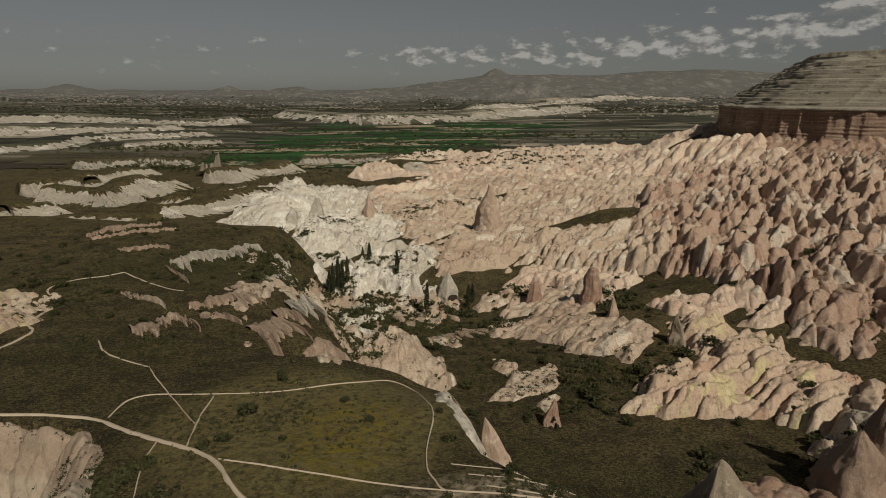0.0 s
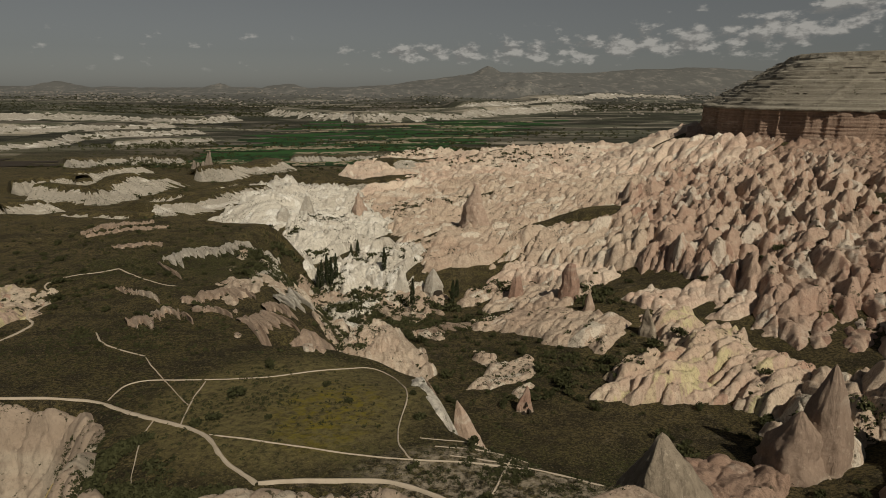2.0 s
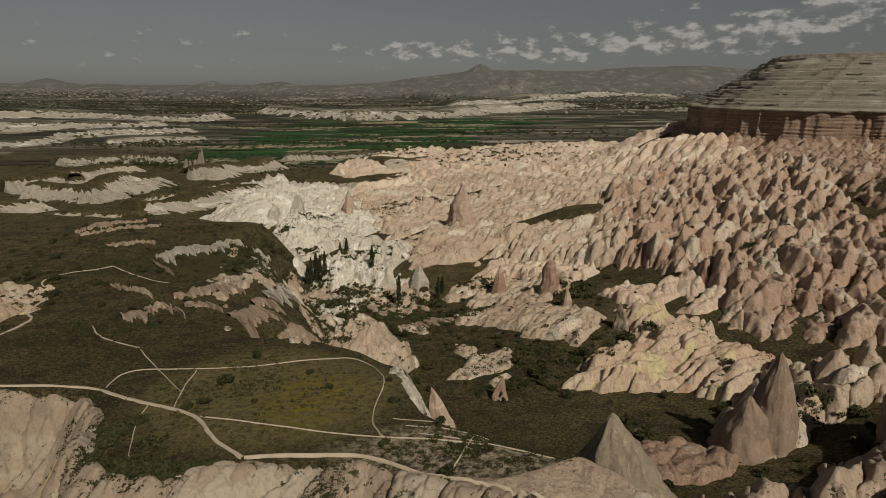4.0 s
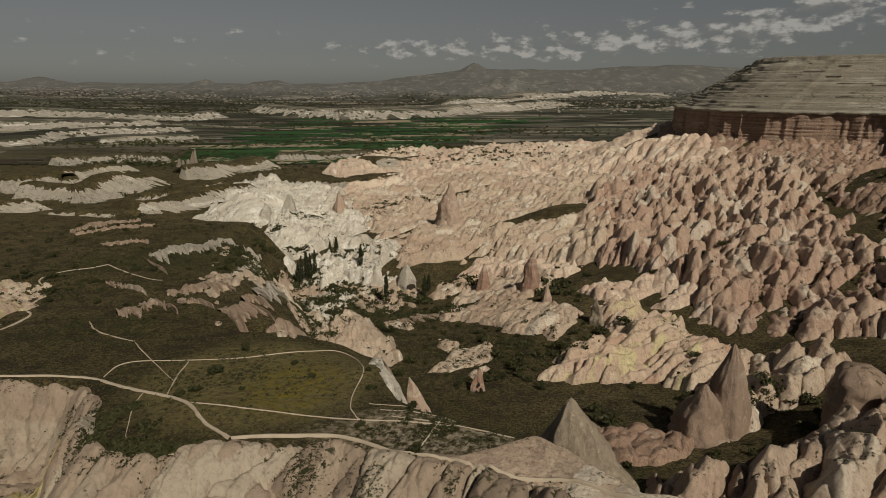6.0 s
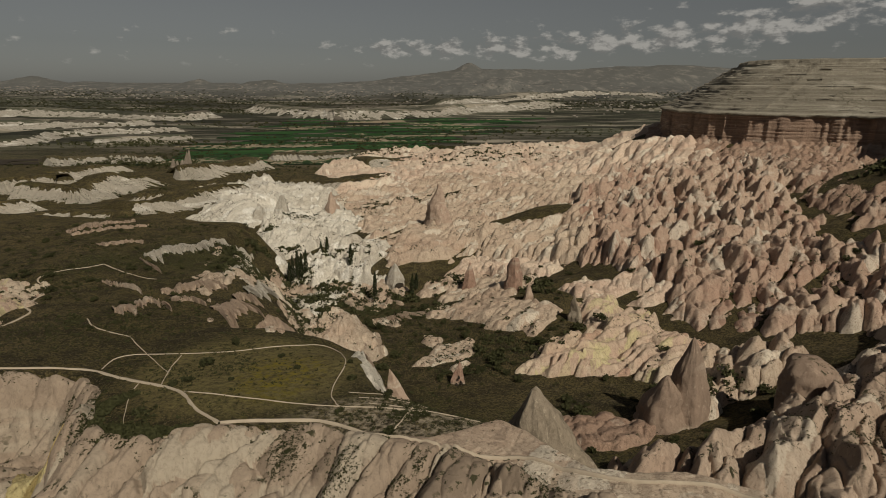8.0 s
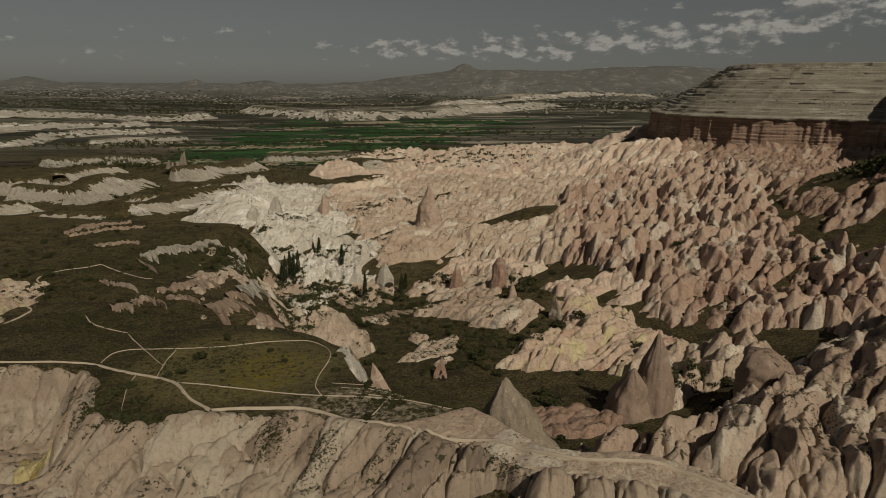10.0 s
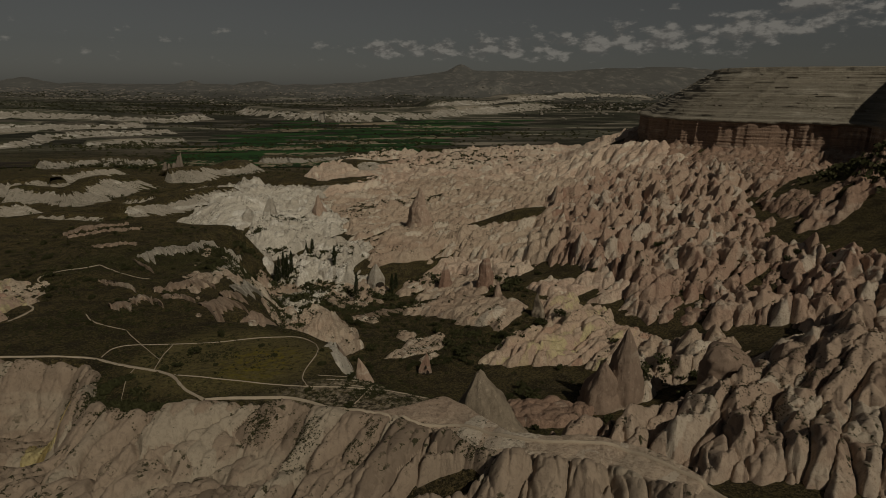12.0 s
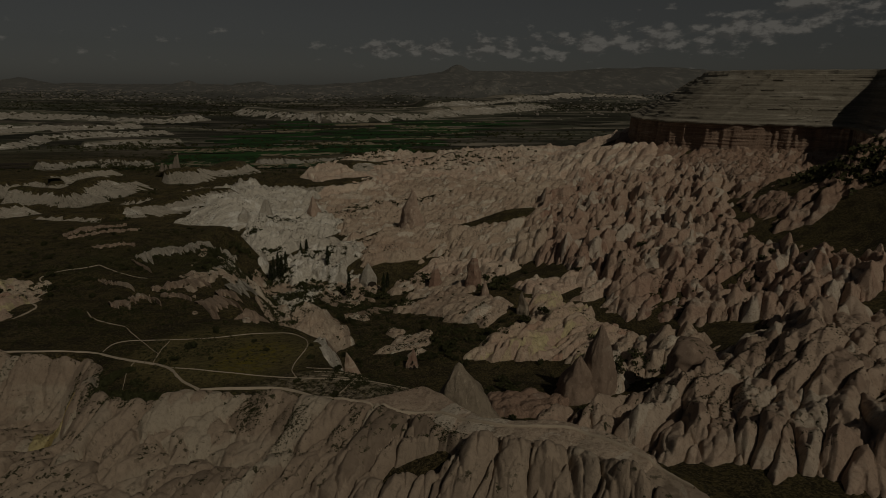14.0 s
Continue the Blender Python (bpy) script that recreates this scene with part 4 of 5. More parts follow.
def scar(label, line, way, material, k, fin=1.3):
    """Bare tuff fins that hang from a rim down a turf slope: a thin ragged sheet with ridges that run down it."""
    length = sum(math.dist(p, q) for p, q in zip(line, line[1:]))
    count = int(max(40, length / 0.22))
    pts, total = ribbon(line, count)
    s = np.linspace(0, total, count)
    px, py = np.array([p.x for p in pts]), np.array([p.y for p in pts])
    ends = step(0, 0.15, s / total) * step(1, 0.85, s / total)
    low = (0.12 + 0.88 * np.abs(2 * fbm(s / (1.6 * fin), s * 0 + k, k, 3) - 1) ** 0.7) * (0.3 + 1.1 * fbm(s / (9 * fin), s * 0, k + 2, 2)) * (0.3 + 0.7 * ends)
    high = -0.20 * fbm(s / (2.0 * fin), s * 0 + 3, k + 4, 3) + 0.35 * (fbm(s / (6 * fin), s * 0 + 3, k + 6, 2) - 0.45)
    ridge = 1 - np.abs(2 * grain(s / (1.1 * fin), s * 0 + k, k + 8) - 1)
    rows = []
    for n, u in enumerate(np.linspace(0, 1, 14)):
        w = high + np.maximum(low - high, 0.03) * u
        sway = 0.05 * math.hypot(*way) * (fbm(s / (3 * fin), s * 0 + 2.2 * u, k + 10, 2) - 0.5)
        x, y = px + way[0] * w + sway, py + way[1] * w
        lift = 0.30 + fin * 1.25 * ridge * (0.25 + 1.5 * u * (1 - u) + 0.3 * u) + 0.35 * (fbm(x / 0.9, y / 0.9, k + 12, 2) - 0.5)
        rows.append(np.stack([x, y, base(x, y) + (lift if 0 < n < 13 else -0.5)], -1))
    v = np.stack(rows)
    return thing("tuff_scar", mesh_of("tuff_scar", v.reshape(-1, 3), quads(14, count), False), material, label, "rock scar", "eroded rims of the grassy shelf")


SCARS = [
    ("white eroded rim with hanging tuff fins", [(-92.8, 198.6), (-87.1, 208.3), (-80.7, 215.2), (-73.0, 234.0), (-66.2, 251.1)], (14, -24), WHITE),
    ("pale scar under the shelf path", [(-90.6, 191.9), (-85.1, 186.6), (-79.9, 180.7)], (12, -16), CREAM),
    ("cream tuff rim broken by dark turf", [(-66.4, 150.4), (-63.7, 157.0), (-59.7, 159.0), (-52.1, 158.0), (-46.8, 152.1)], (10.9, -16.2), CREAM),
    ("thin cream scar on the shelf", [(-60.0, 141.4), (-56.0, 141.9), (-50.3, 138.5)], (5.3, -5.8), CREAM),
    ("smooth cream scar on the turf slope", [(-70.2, 127.8), (-68.3, 132.5), (-67.6, 142.9), (-63.6, 141.0), (-57.3, 132.8)], (12, -19), CREAM),
    ("cream tuff fins above the meadow", [(-44.9, 131.8), (-42.3, 135.7), (-39.5, 138.8), (-35.2, 134.6)], (11.4, -14.0), CREAM),
    ("narrow pale scar running down to the meadow", [(-41.7, 129.1), (-40.4, 130.2), (-38.3, 127.4)], (16.7, -32.9), CREAM),
    ("white tuff rim above the wooded gully", [(-40.2, 148.8), (-40.5, 161.2), (-41, 172), (-39, 182)], (12, -18), WHITE),
    ("ribbed cream tuff slope over the gully", [(-41.3, 141.1), (-39.7, 145.2), (-35.7, 142.5)], (10.6, -16.2), CREAM),
    ("thin cream scar beside the footpath", [(-91.9, 164.8), (-86.5, 162.8), (-79.0, 157.2), (-71.9, 149.0)], (8.9, -11.5), CREAM),
    ("white ledge beside a lone cone", [(-53.9, 177.4), (-53.9, 192.2), (-58, 215), (-54, 226)], (8, -11), WHITE),
    ("white tuff fins over the white knoll", [(-40, 232), (-38, 239), (-29.6, 243.6), (-24.2, 235.9)], (9, -18), WHITE),
    ("white fin leaning down from the meadow's edge", [(1, 96), (4, 95), (6, 92)], (3, -14), CREAM),
    ("pale scars in the valley turf", [(-4, 196), (4, 204), (14, 206), (20, 200)], (7, -12), CREAM),
    ("pale scars below the wooded gully", [(-30, 196), (-22, 204), (-14, 200)], (8, -14), WHITE),
    ("small pale scar on the shelf turf", [(-118, 214), (-108, 220), (-100, 216)], (7, -8), CREAM),
    ("thin pale scar along the shelf's brow", [(-140, 236), (-128, 246), (-112, 250)], (6, -7), CREAM),
    ("pale scar on the far side of the shelf", [(-146.2, 243.9), (-144.8, 255.8), (-137.8, 260.1), (-126.4, 267.1)], (8, -12), CREAM),
    ("pale fins on the flank of the valley", [(-30, 118), (-27, 126), (-22, 131), (-18, 128)], (7, -14), CREAM),
]
for n, (label, line, way, material) in enumerate(SCARS):
    scar(label, line, way, material, 60 + 7 * n)
crags("rounded pale boulders at the meadow edge", [(-24, 96), (-24, 105), (-18, 106), (-11, 102), (-16, 94)], 3.2, 1.8, 3.0, 60, 1.2, WHITES_ROCK, 60, (5, 6), 0.3, 0.1, 0.2, 60, 16, 8)


# ---- the table mountain ----


def skirt(name, profile, material, parent, label, count=900, flute=2.0, cell=9.0, ledge=0.0, k=0):
    """A wall swept along the foot of the mountain. profile: metres inwards and heights."""
    points, total = ribbon(FOOT, count)
    s = np.linspace(0, total, count)
    px, py = np.array([p.x for p in points]), np.array([p.y for p in points])
    nx, ny = 560 - px, 560 - py  # inwards, away from the valley
    ln = np.hypot(nx, ny)
    nx, ny = nx / ln, ny / ln
    rows = []
    for n, (inn, z) in enumerate(profile):
        u = n / (len(profile) - 1)
        wave = 7 * (fbm(s / 70, s * 0 + k, k, 3) - 0.5) * 2 + flute * (np.abs(grain(s / cell, s * 0 + 3 + k, k) - 0.5) * 2 + 0.5 * grain(s / (cell * 0.37), s * 0 + u * 1.5, k + 1))
        jag = ledge * (grain(s / 14, s * 0 + n * 1.0, k + 5) - 0.5) * 2
        d = inn + wave + jag
        rows.append(np.stack([px + nx * d, py + ny * d, z + 0.6 * (grain(s / 8, s * 0 + n, k + 9) - 0.5) + 0 * s], -1))
    v = np.stack(rows)
    f = quads(len(profile), count)
    return part(name, mesh_of(name, v.reshape(-1, 3), f[:, ::-1]), material, parent, label)


mesa = tagged(new("table_mountain"), "flat-topped table mountain of banded grey tuff over a red cliff", "mountain")
mesa.location = (0, 0, 0)
skirt("red_cliff", [(0.05 * n + 0.22 * math.sin(n * 1.7), 57 + 22 * n / 36) for n in range(37)], CLIFF, mesa, "fluted red cliff with level beds", 1100, 3.6, 6.0, 0.3, 11)
skirt("cliff_cap", [(0.5, 78.6), (-0.6, 79.3), (-0.4, 80.4), (3.0, 80.8), (8, 81.5)], STRATA, mesa, "pale ledge over the red cliff", 900, 3.2, 9.0, 0.7, 11)
STEPS, rng, inn, up = [], random.Random(4), 5.0, 80.6
while up < 115:
    riser, run = rng.uniform(0.5, 1.8), rng.uniform(1.5, 5.0)
    STEPS += [(inn, up), (inn + 0.2, up + riser * 0.9), (inn + 0.6, up + riser)]
    up, inn = up + riser + run * 0.22, inn + 0.4 + run
skirt("grey_slope", STEPS, STRATA, mesa, "banded grey slope of thin ledges", 1100, 1.0, 12.0, 0.45, 17)
skirt("cap_rock", [(inn - 1, 114.0), (inn + 0.4, 117.4), (inn + 2, 119.0), (inn + 14, 119.8), (inn + 24, 119.9)], STRATA, mesa, "dark cap rock of the flat top", 700, 2.0, 11.0, 1.2, 23)
points, total = ribbon(FOOT, 200)
bm = bmesh.new()
rim = []
for p in points[::8]:
    way = (Vector((560, 560)) - p).normalized()
    rim.append(bm.verts.new((p.x + way.x * (inn + 20), p.y + way.y * (inn + 20), 119.7)))
bm.faces.new(rim)
top_me = bpy.data.meshes.new("flat_top")
bm.to_mesh(top_me)
bm.free()
part("flat_top", top_me, TURF, mesa, "flat top of dry turf")


# ---- footpaths ----
def footpath(label, line, width, rise=0.16):
    """A trodden strip that lies on the land."""
    count = max(12, int(sum(math.dist(a, b) for a, b in zip(line, line[1:])) / 0.6))
    pts, total = ribbon(line, count)
    px, py = np.array([p.x for p in pts]), np.array([p.y for p in pts])
    s = np.linspace(0, total, count)
    px = px + 0.5 * (fbm(s / 7, s * 0 + width, 3, 2) - 0.5)
    py = py + 0.5 * (fbm(s / 7, s * 0 + 5 + width, 4, 2) - 0.5)
    tx, ty = np.gradient(px), np.gradient(py)
    ln = np.hypot(tx, ty)
    rows = []
    for a in (-1, -0.6, 0, 0.6, 1):
        w = 0.5 * width * (0.1 + 1.7 * fbm(s / 1.8, s * 0 + 9 * a, 8, 4)) * (0.6 + 0.8 * fbm(s / 9, s * 0 + 3, 12, 2))
        x, y = px - ty / ln * a * w, py + tx / ln * a * w
        top = surface(x, y)
        rows.append(np.stack([x, y, top + (rise if abs(a) < 1 else -0.12)], -1))
    v = np.stack(rows)
    f = quads(5, count)
    return thing("footpath", mesh_of("footpath", v.reshape(-1, 3), f[:, ::-1]), DUST, label, "path", "trodden footpaths", "structure")


footpath("wide pale dust track across the shelf", [(-120, 88), (-85, 81), (-68.2, 80.3), (-59.0, 80.9), (-50.5, 80.1), (-46.4, 77.1), (-32.9, 69.9), (-28.2, 66.7), (-23.3, 59.5), (-17.8, 54.8)], 0.75, 0.3)
footpath("pale dust track along the crest", [(-17.8, 54.8), (-17.7, 54.7), (-14.1, 55.4), (-8.9, 55.4), (-1.9, 55.7), (3.6, 52.3), (8.9, 49.3), (15.5, 47.5), (20.8, 43.1), (26, 44), (32, 39.5), (36, 35.8), (42, 33.2), (50, 32.5), (54.5, 28.5), (60, 23.5), (64, 17)], 0.45, 0.45)
footpath("narrow footpath over the meadow", [(-27.8, 66.5), (-16.2, 63.4), (-4.5, 60.8), (4.6, 59.7), (15, 57.6)], 0.2)
footpath("narrow footpath round the meadow", [(-49.1, 80.4), (-50.3, 86.0), (-50.0, 90.0), (-36.6, 90.0), (-25.2, 91.4), (-15.7, 97.3), (-9.3, 104.4), (-4.8, 99.8), (-1.2, 80.8), (-2.2, 71.6), (-2.4, 66.5), (-1.5, 61.5), (1.5, 59.3)], 0.26)
footpath("narrow footpath joining two tracks", [(-36.8, 88.9), (-35.5, 78.7), (-33.2, 69.6)], 0.2)
footpath("narrow footpath down the shelf", [(-54.6, 104.2), (-47.9, 94.5), (-35.2, 78.0)], 0.22)
footpath("winding pale footpath on the shelf", [(-90.8, 114.0), (-91.9, 125.4), (-92.8, 130.5), (-97.7, 133.1), (-101.5, 149.8), (-105.3, 158.2), (-111.8, 163.2), (-113.9, 168.4), (-108.8, 176.0), (-101.2, 185.6)], 0.8)
footpath("winding pale footpath towards the gully", [(-101.2, 185.6), (-86.7, 173.3), (-73.9, 165.4)], 0.5)
footpath("crooked footpath in the turf", [(-72.8, 120.0), (-66.7, 111.0), (-54.6, 104.2)], 0.4)
footpath("worn track above the bare face", [(-38.2, 72.9), (-37.4, 67.3), (-34.4, 58.4), (-32.4, 53.3), (-29.3, 51.0), (-24.5, 51.3)], 0.13)
for n in range(3):
    footpath("faint worn line of an old terrace", [(1 + 2 * n, 66.0 - 2.6 * n), (12 + n, 63.5 - 2.6 * n), (22 + 0.5 * n, 58.5 - 1.9 * n)], 0.13, 0.1)
footpath("short worn footpath between terraces", [(9, 51.5), (12, 58), (13.5, 62)], 0.3)


# ---- single rocks ----
def spire(name, x, y, foot, top, radius, material, label, category, lean=(0.0, 0.0), profile=1.1, k=0, sink=2.0, group="", squash=1.0):
    """A tapering rock of tuff, faceted and uneven, from below its foot to its tip."""
    foot = min(foot, float(base(np.array([x]), np.array([y]))[0]) - 0.5)
    rows, cols, verts, faces = 34, 56, [], []
    rng = random.Random(k)
    planes = [(2 * math.pi * (n + rng.uniform(-0.3, 0.3)) / 6, rng.uniform(0.66, 1.0), rng.uniform(0.0, 0.05) if profile < 2.5 else rng.uniform(0.2, 0.4)) for n in range(6)]
    for i in range(rows + 1):
        u = i / rows
        taper = 1 - u**profile
        for j in range(cols):
            a = 2 * math.pi * j / cols
            p = Vector((math.cos(a), math.sin(a), 2.2 * u)) * 1.3 + Vector((k * 7.1, k * 3.3, 0))
            cut = min((d * taper + tip * (1 - taper)) / max(0.12, math.cos(a - b)) for b, d, tip in planes)
            rr = radius * min(1.2, cut) * (0.97 + 0.14 * noise.noise(p) + 0.11 * noise.noise(p * 2.7) + 0.06 * noise.noise(p * 6) + 0.035 * noise.noise(Vector((0, k, u * 26)))) * (1 if i < rows else 0.0)
            h = (top - foot + sink) * u
            wob = radius * 0.22 * u
            verts.append((math.cos(a) * rr + wob * noise.noise(Vector((u * 3, k, 1))) + lean[0] * u, math.sin(a) * rr * squash + wob * noise.noise(Vector((u * 3, k, 7))) + lean[1] * u, h - sink))
    tip = len(verts) - cols
    for i in range(rows):
        for j in range(cols):
            b = (j + 1) % cols
            faces.append((i * cols + j, i * cols + b, (i + 1) * cols + b, (i + 1) * cols + j))
    ob = thing(name, mesh_of(name, verts, faces, False), material, label, category, group)
    ob.location = (x, y, foot)
    return ob


CHIMNEY = "fairy chimneys"
spire("rock_cone", 36.0, 64.0, 28.0, 46.6, 13.0, GREY, "tall grey-brown pointed tuff cone with a chipped surface", "rock cone", (-1.8, 2.0), 1.45, 61, group=CHIMNEY)
spire("rock_pinnacle", 10.5, 89.5, 29.5, 38.4, 3.4, ROSE, "leaning slab of rose tuff beside the meadow", "rock pinnacle", (-3.6, 0.8), 2.2, 2, group=CHIMNEY, squash=0.6)
house = spire("rock_cone", 24.0, 121.0, 17.5, 25.4, 3.0, PINK, "small red tuff cone with a carved doorway", "rock cone", (0.4, 0), 1.3, 3, group=CHIMNEY)
spire("rock_pinnacle", 67.5, 163.0, 19.0, 29.5, 3.6, GREY, "grey-brown tuff pinnacle at the end of a yellow hill", "rock pinnacle", (-1.0, 0), 1.7, 4, group=CHIMNEY)
spire("rock_pinnacle", 52.0, 203.0, 18.0, 31.5, 3.8, PINK, "tall flat-sided red tuff pinnacle", "rock pinnacle", (0.3, 0), 2.6, 5, group=CHIMNEY)
spire("rock_cone", 73.0, 88.5, 25.0, 45.5, 5.8, BROWN, "large rose tuff cone with a deep cleft", "rock cone", (0.6, 1), 1.9, 6, group=CHIMNEY)
tower = spire("rock_cone", 67.0, 87.5, 24.0, 37.0, 7.2, BROWN, "stout cream tuff cone with cave mouths", "rock cone", (1.2, 1), 2.2, 7, group=CHIMNEY)
spire("rock_block", 93.5, 78.0, 31.0, 45.5, 7.6, BROWN, "blunt cream tuff block with a dark side", "rock block", (-1, 1), 5.0, 8, group=CHIMNEY)
spire("rock_pinnacle", 55.0, 187.0, 18.5, 26.5, 2.8, ROSE, "rounded cream tuff pinnacle", "rock pinnacle", (0.2, 0), 1.8, 9, group=CHIMNEY)
spire("rock_cone", -83.0, 396.0, 3.0, 26.0, 9.5, WHITE, "great pale tuff cone in the white valley", "rock cone", (0, 0), 1.15, 10, group=CHIMNEY)
spire("rock_cone", -99.0, 392.0, 3.0, 18.0, 9.0, WHITE, "domed pale tuff cone", "rock cone", (0, 0), 1.8, 11, group=CHIMNEY)
hollow = spire("rock_cone", 2.0, 246.0, 5.0, 17.0, 5.6, WHITE, "rounded white tuff cone with a dark hollow", "rock cone", (0, 0), 2.2, 12, group=CHIMNEY)
spire("rock_cone", 36.0, 228.0, 10.0, 22.5, 4.0, PINK, "blunt red tuff pinnacle", "rock pinnacle", (0, 0), 1.8, 13, group=CHIMNEY)
spire("rock_cone", -50.0, 408.0, 6.0, 24.0, 8.0, ROSE, "weathered tuff cone beside dark bushes", "rock cone", (0, 0), 1.2, 14, group=CHIMNEY)
spire("rock_cone", 25.0, 330.0, 22.0, 42.0, 11.0, ROSE, "tall rose tuff cone", "rock cone", (0, 0), 1.3, 15, group=CHIMNEY)


def mouth(parent, x, y, z, wide, high, turn):
    """A carved opening in a rock; a near-black front face paints its inner shade."""
    bm = bmesh.new()
    ring = [(-0.5, 0), (0.5, 0), (0.5, 0.6), (0.36, 0.88), (0, 1.0), (-0.36, 0.88), (-0.5, 0.6)]
    front = [bm.verts.new((u * wide, 0, v * high)) for u, v in ring]
    rear = [bm.verts.new((u * wide * 0.8, 1.2, 0.1 + v * high * 0.8)) for u, v in ring]
    for n in range(7):
        bm.faces.new((front[n], front[(n + 1) % 7], rear[(n + 1) % 7], rear[n]))
    bm.faces.new(front)
    me = bpy.data.meshes.new("cave_mouth")
    bm.to_mesh(me)
    bm.free()
    ob = part("cave_mouth", me, PAINTED_SHADE, parent, "carved opening with its inner shade painted dark")
    ob.matrix_basis = pose(x, y, z, 0, 0, turn)


mouth(hollow, 2.2, -5.0, 1.0, 4.2, 2.8, 24)
mouth(house, -0.6, -3.0, 1.0, 0.9, 1.5, -10)
mouth(house, 0.9, -2.7, 2.2, 0.6, 0.7, 12)
mouth(house, 0.2, -2.2, 3.6, 0.5, 0.6, 0)
mouth(tower, -2.6, -5.2, 1.2, 1.0, 1.4, -25)
mouth(tower, 1.8, -5.6, 0.8, 0.9, 1.0, 15)

# ---- trees and bushes ----
def leaf_cloud(name, count, shape, leaf, seed):
    """Many small leaf sprays in a volume; shape(u, rng) gives a place."""
    rng = random.Random(seed)
    verts, faces = [], []
    for n in range(count):
        p = Vector(shape(rng))
        a, b = Vector((rng.gauss(0, 1), rng.gauss(0, 1), rng.gauss(0, 1))).normalized(), Vector((rng.gauss(0, 1), rng.gauss(0, 1), rng.gauss(0, 1))).normalized()
        b = (b - a * b.dot(a)).normalized()
        s = leaf * rng.uniform(0.6, 1.4)
        base_n = len(verts)
        verts += [p - a * s, p - b * s * 0.7, p + a * s, p + b * s * 0.7 + a.cross(b) * s * 0.3]
        faces.append((base_n, base_n + 1, base_n + 2, base_n + 3))
    return mesh_of(name, verts, faces, False)


def stem(name, height, radius, bend=0.0, limbs=0, seed=0):
    rng = random.Random(seed)
    bm = bmesh.new()

    def tube(a, b, r0, r1):
        d = (b - a).normalized()
        side = d.cross(Vector((0.3, 0.9, 0.1))).normalized()
        up = d.cross(side)
        rings = [[bm.verts.new(p + (side * math.cos(t) + up * math.sin(t)) * r) for t in (0, 1.05, 2.09, 3.14, 4.19, 5.24)] for p, r in ((a, r0), (b, r1))]
        for n in range(6):
            bm.faces.new((rings[0][n], rings[0][(n + 1) % 6], rings[1][(n + 1) % 6], rings[1][n]))

    top = Vector((bend, 0, height))
    tube(Vector((0, 0, -0.4)), top, radius, radius * 0.25)
    for n in range(limbs):
        u = rng.uniform(0.25, 0.85)
        a = top * u
        t = rng.uniform(0, 6.28)
        tube(a, a + Vector((math.cos(t), math.sin(t), 1.1)) * height * 0.22, radius * 0.4, radius * 0.12)
    me = bpy.data.meshes.new(name)
    bm.to_mesh(me)
    bm.free()
    return me


def poplar_tree(x, y, height, seed):
    tree = tagged(new("poplar_tree"), "slim dark green poplar in the valley", "tree", "poplars")
    tree.location = (x, y, surface(x, y)[0] - 0.1)
    part("trunk", stem("trunk", height * 0.95, 0.22, 0.2, 8, seed), BARK, tree)

    def shape(rng):
        u = rng.random() ** 0.8
        r = 1.15 * math.sin(math.pi * min(1, 0.12 + 0.88 * u)) ** 0.6 * (1.15 - 0.6 * u) * rng.random() ** 0.4
        a = rng.uniform(0, 6.28)
        return (r * math.cos(a) + 0.2 * u, r * math.sin(a), height * (0.06 + 0.96 * u))

    part("crown", leaf_cloud("crown", 900, shape, 0.28, seed), POPLAR, tree)
    return tree


for n, (x, y, h) in enumerate([(-6.5, 229.4, 13), (-39, 285, 10), (-48.6, 256.8, 13), (-46.1, 257.2, 14), (-44.3, 256.8, 13), (-42.5, 259, 12), (-50.3, 257, 11), (-20.5, 260, 11), (10.2, 236, 10), (-47, 260, 12), (-36, 287, 9), (12, 240, 8)]):
    poplar_tree(x, y, h, n)


def bush(kind, seed, wide, high):
    b = tagged(new(kind), "dark rounded shrub on dry turf", "shrub", "shrubs")
    part("trunk", stem("trunk", high * 0.5, 0.09, 0.1, 4, seed), BARK, b)
    lobes = random.Random(seed)
    puffs = [(lobes.uniform(-0.5, 0.5) * wide, lobes.uniform(-0.5, 0.5) * wide, lobes.uniform(0.35, 0.7) * high, lobes.uniform(0.3, 0.5) * wide) for _ in range(6)]

    def shape(rng):
        cx, cy, cz, r = rng.choice(puffs)
        d = Vector((rng.gauss(0, 1), rng.gauss(0, 1), rng.gauss(0, 0.8))).normalized() * r * rng.random() ** 0.4
        return (cx + d.x, cy + d.y, max(0.05, cz + d.z))

    part("crown", leaf_cloud("crown", 260, shape, 0.2 * wide ** 0.5, seed), SHRUB, b)
    return b


PLANTS = random.Random(5)
KINDS = [bush("shrub", 1, 1.6, 1.4), bush("shrub", 2, 2.2, 1.8), bush("shrub", 3, 1.2, 0.9), bush("shrub", 4, 2.8, 2.6)]


def scatter(count, x0, x1, y0, y1, kinds, turf=True):
    """Shrubs over a stretch of the plan."""
    x = np.array([PLANTS.uniform(x0, x1) for _ in range(count * 5)])
    y = np.array([PLANTS.uniform(y0, y1) for _ in range(count * 5)])
    z = surface(x, y)
    good = (z - base(x, y) < 0.05) if turf else x > x0
    for px, py, pz in list(zip(x[good], y[good], z[good]))[:count]:
        s = PLANTS.uniform(0.4, 1.1)
        copy_thing(PLANTS.choice(kinds), pose(px, py, pz - 0.1, 0, 0, PLANTS.uniform(0, 360)) @ Matrix.Scale(s, 4))


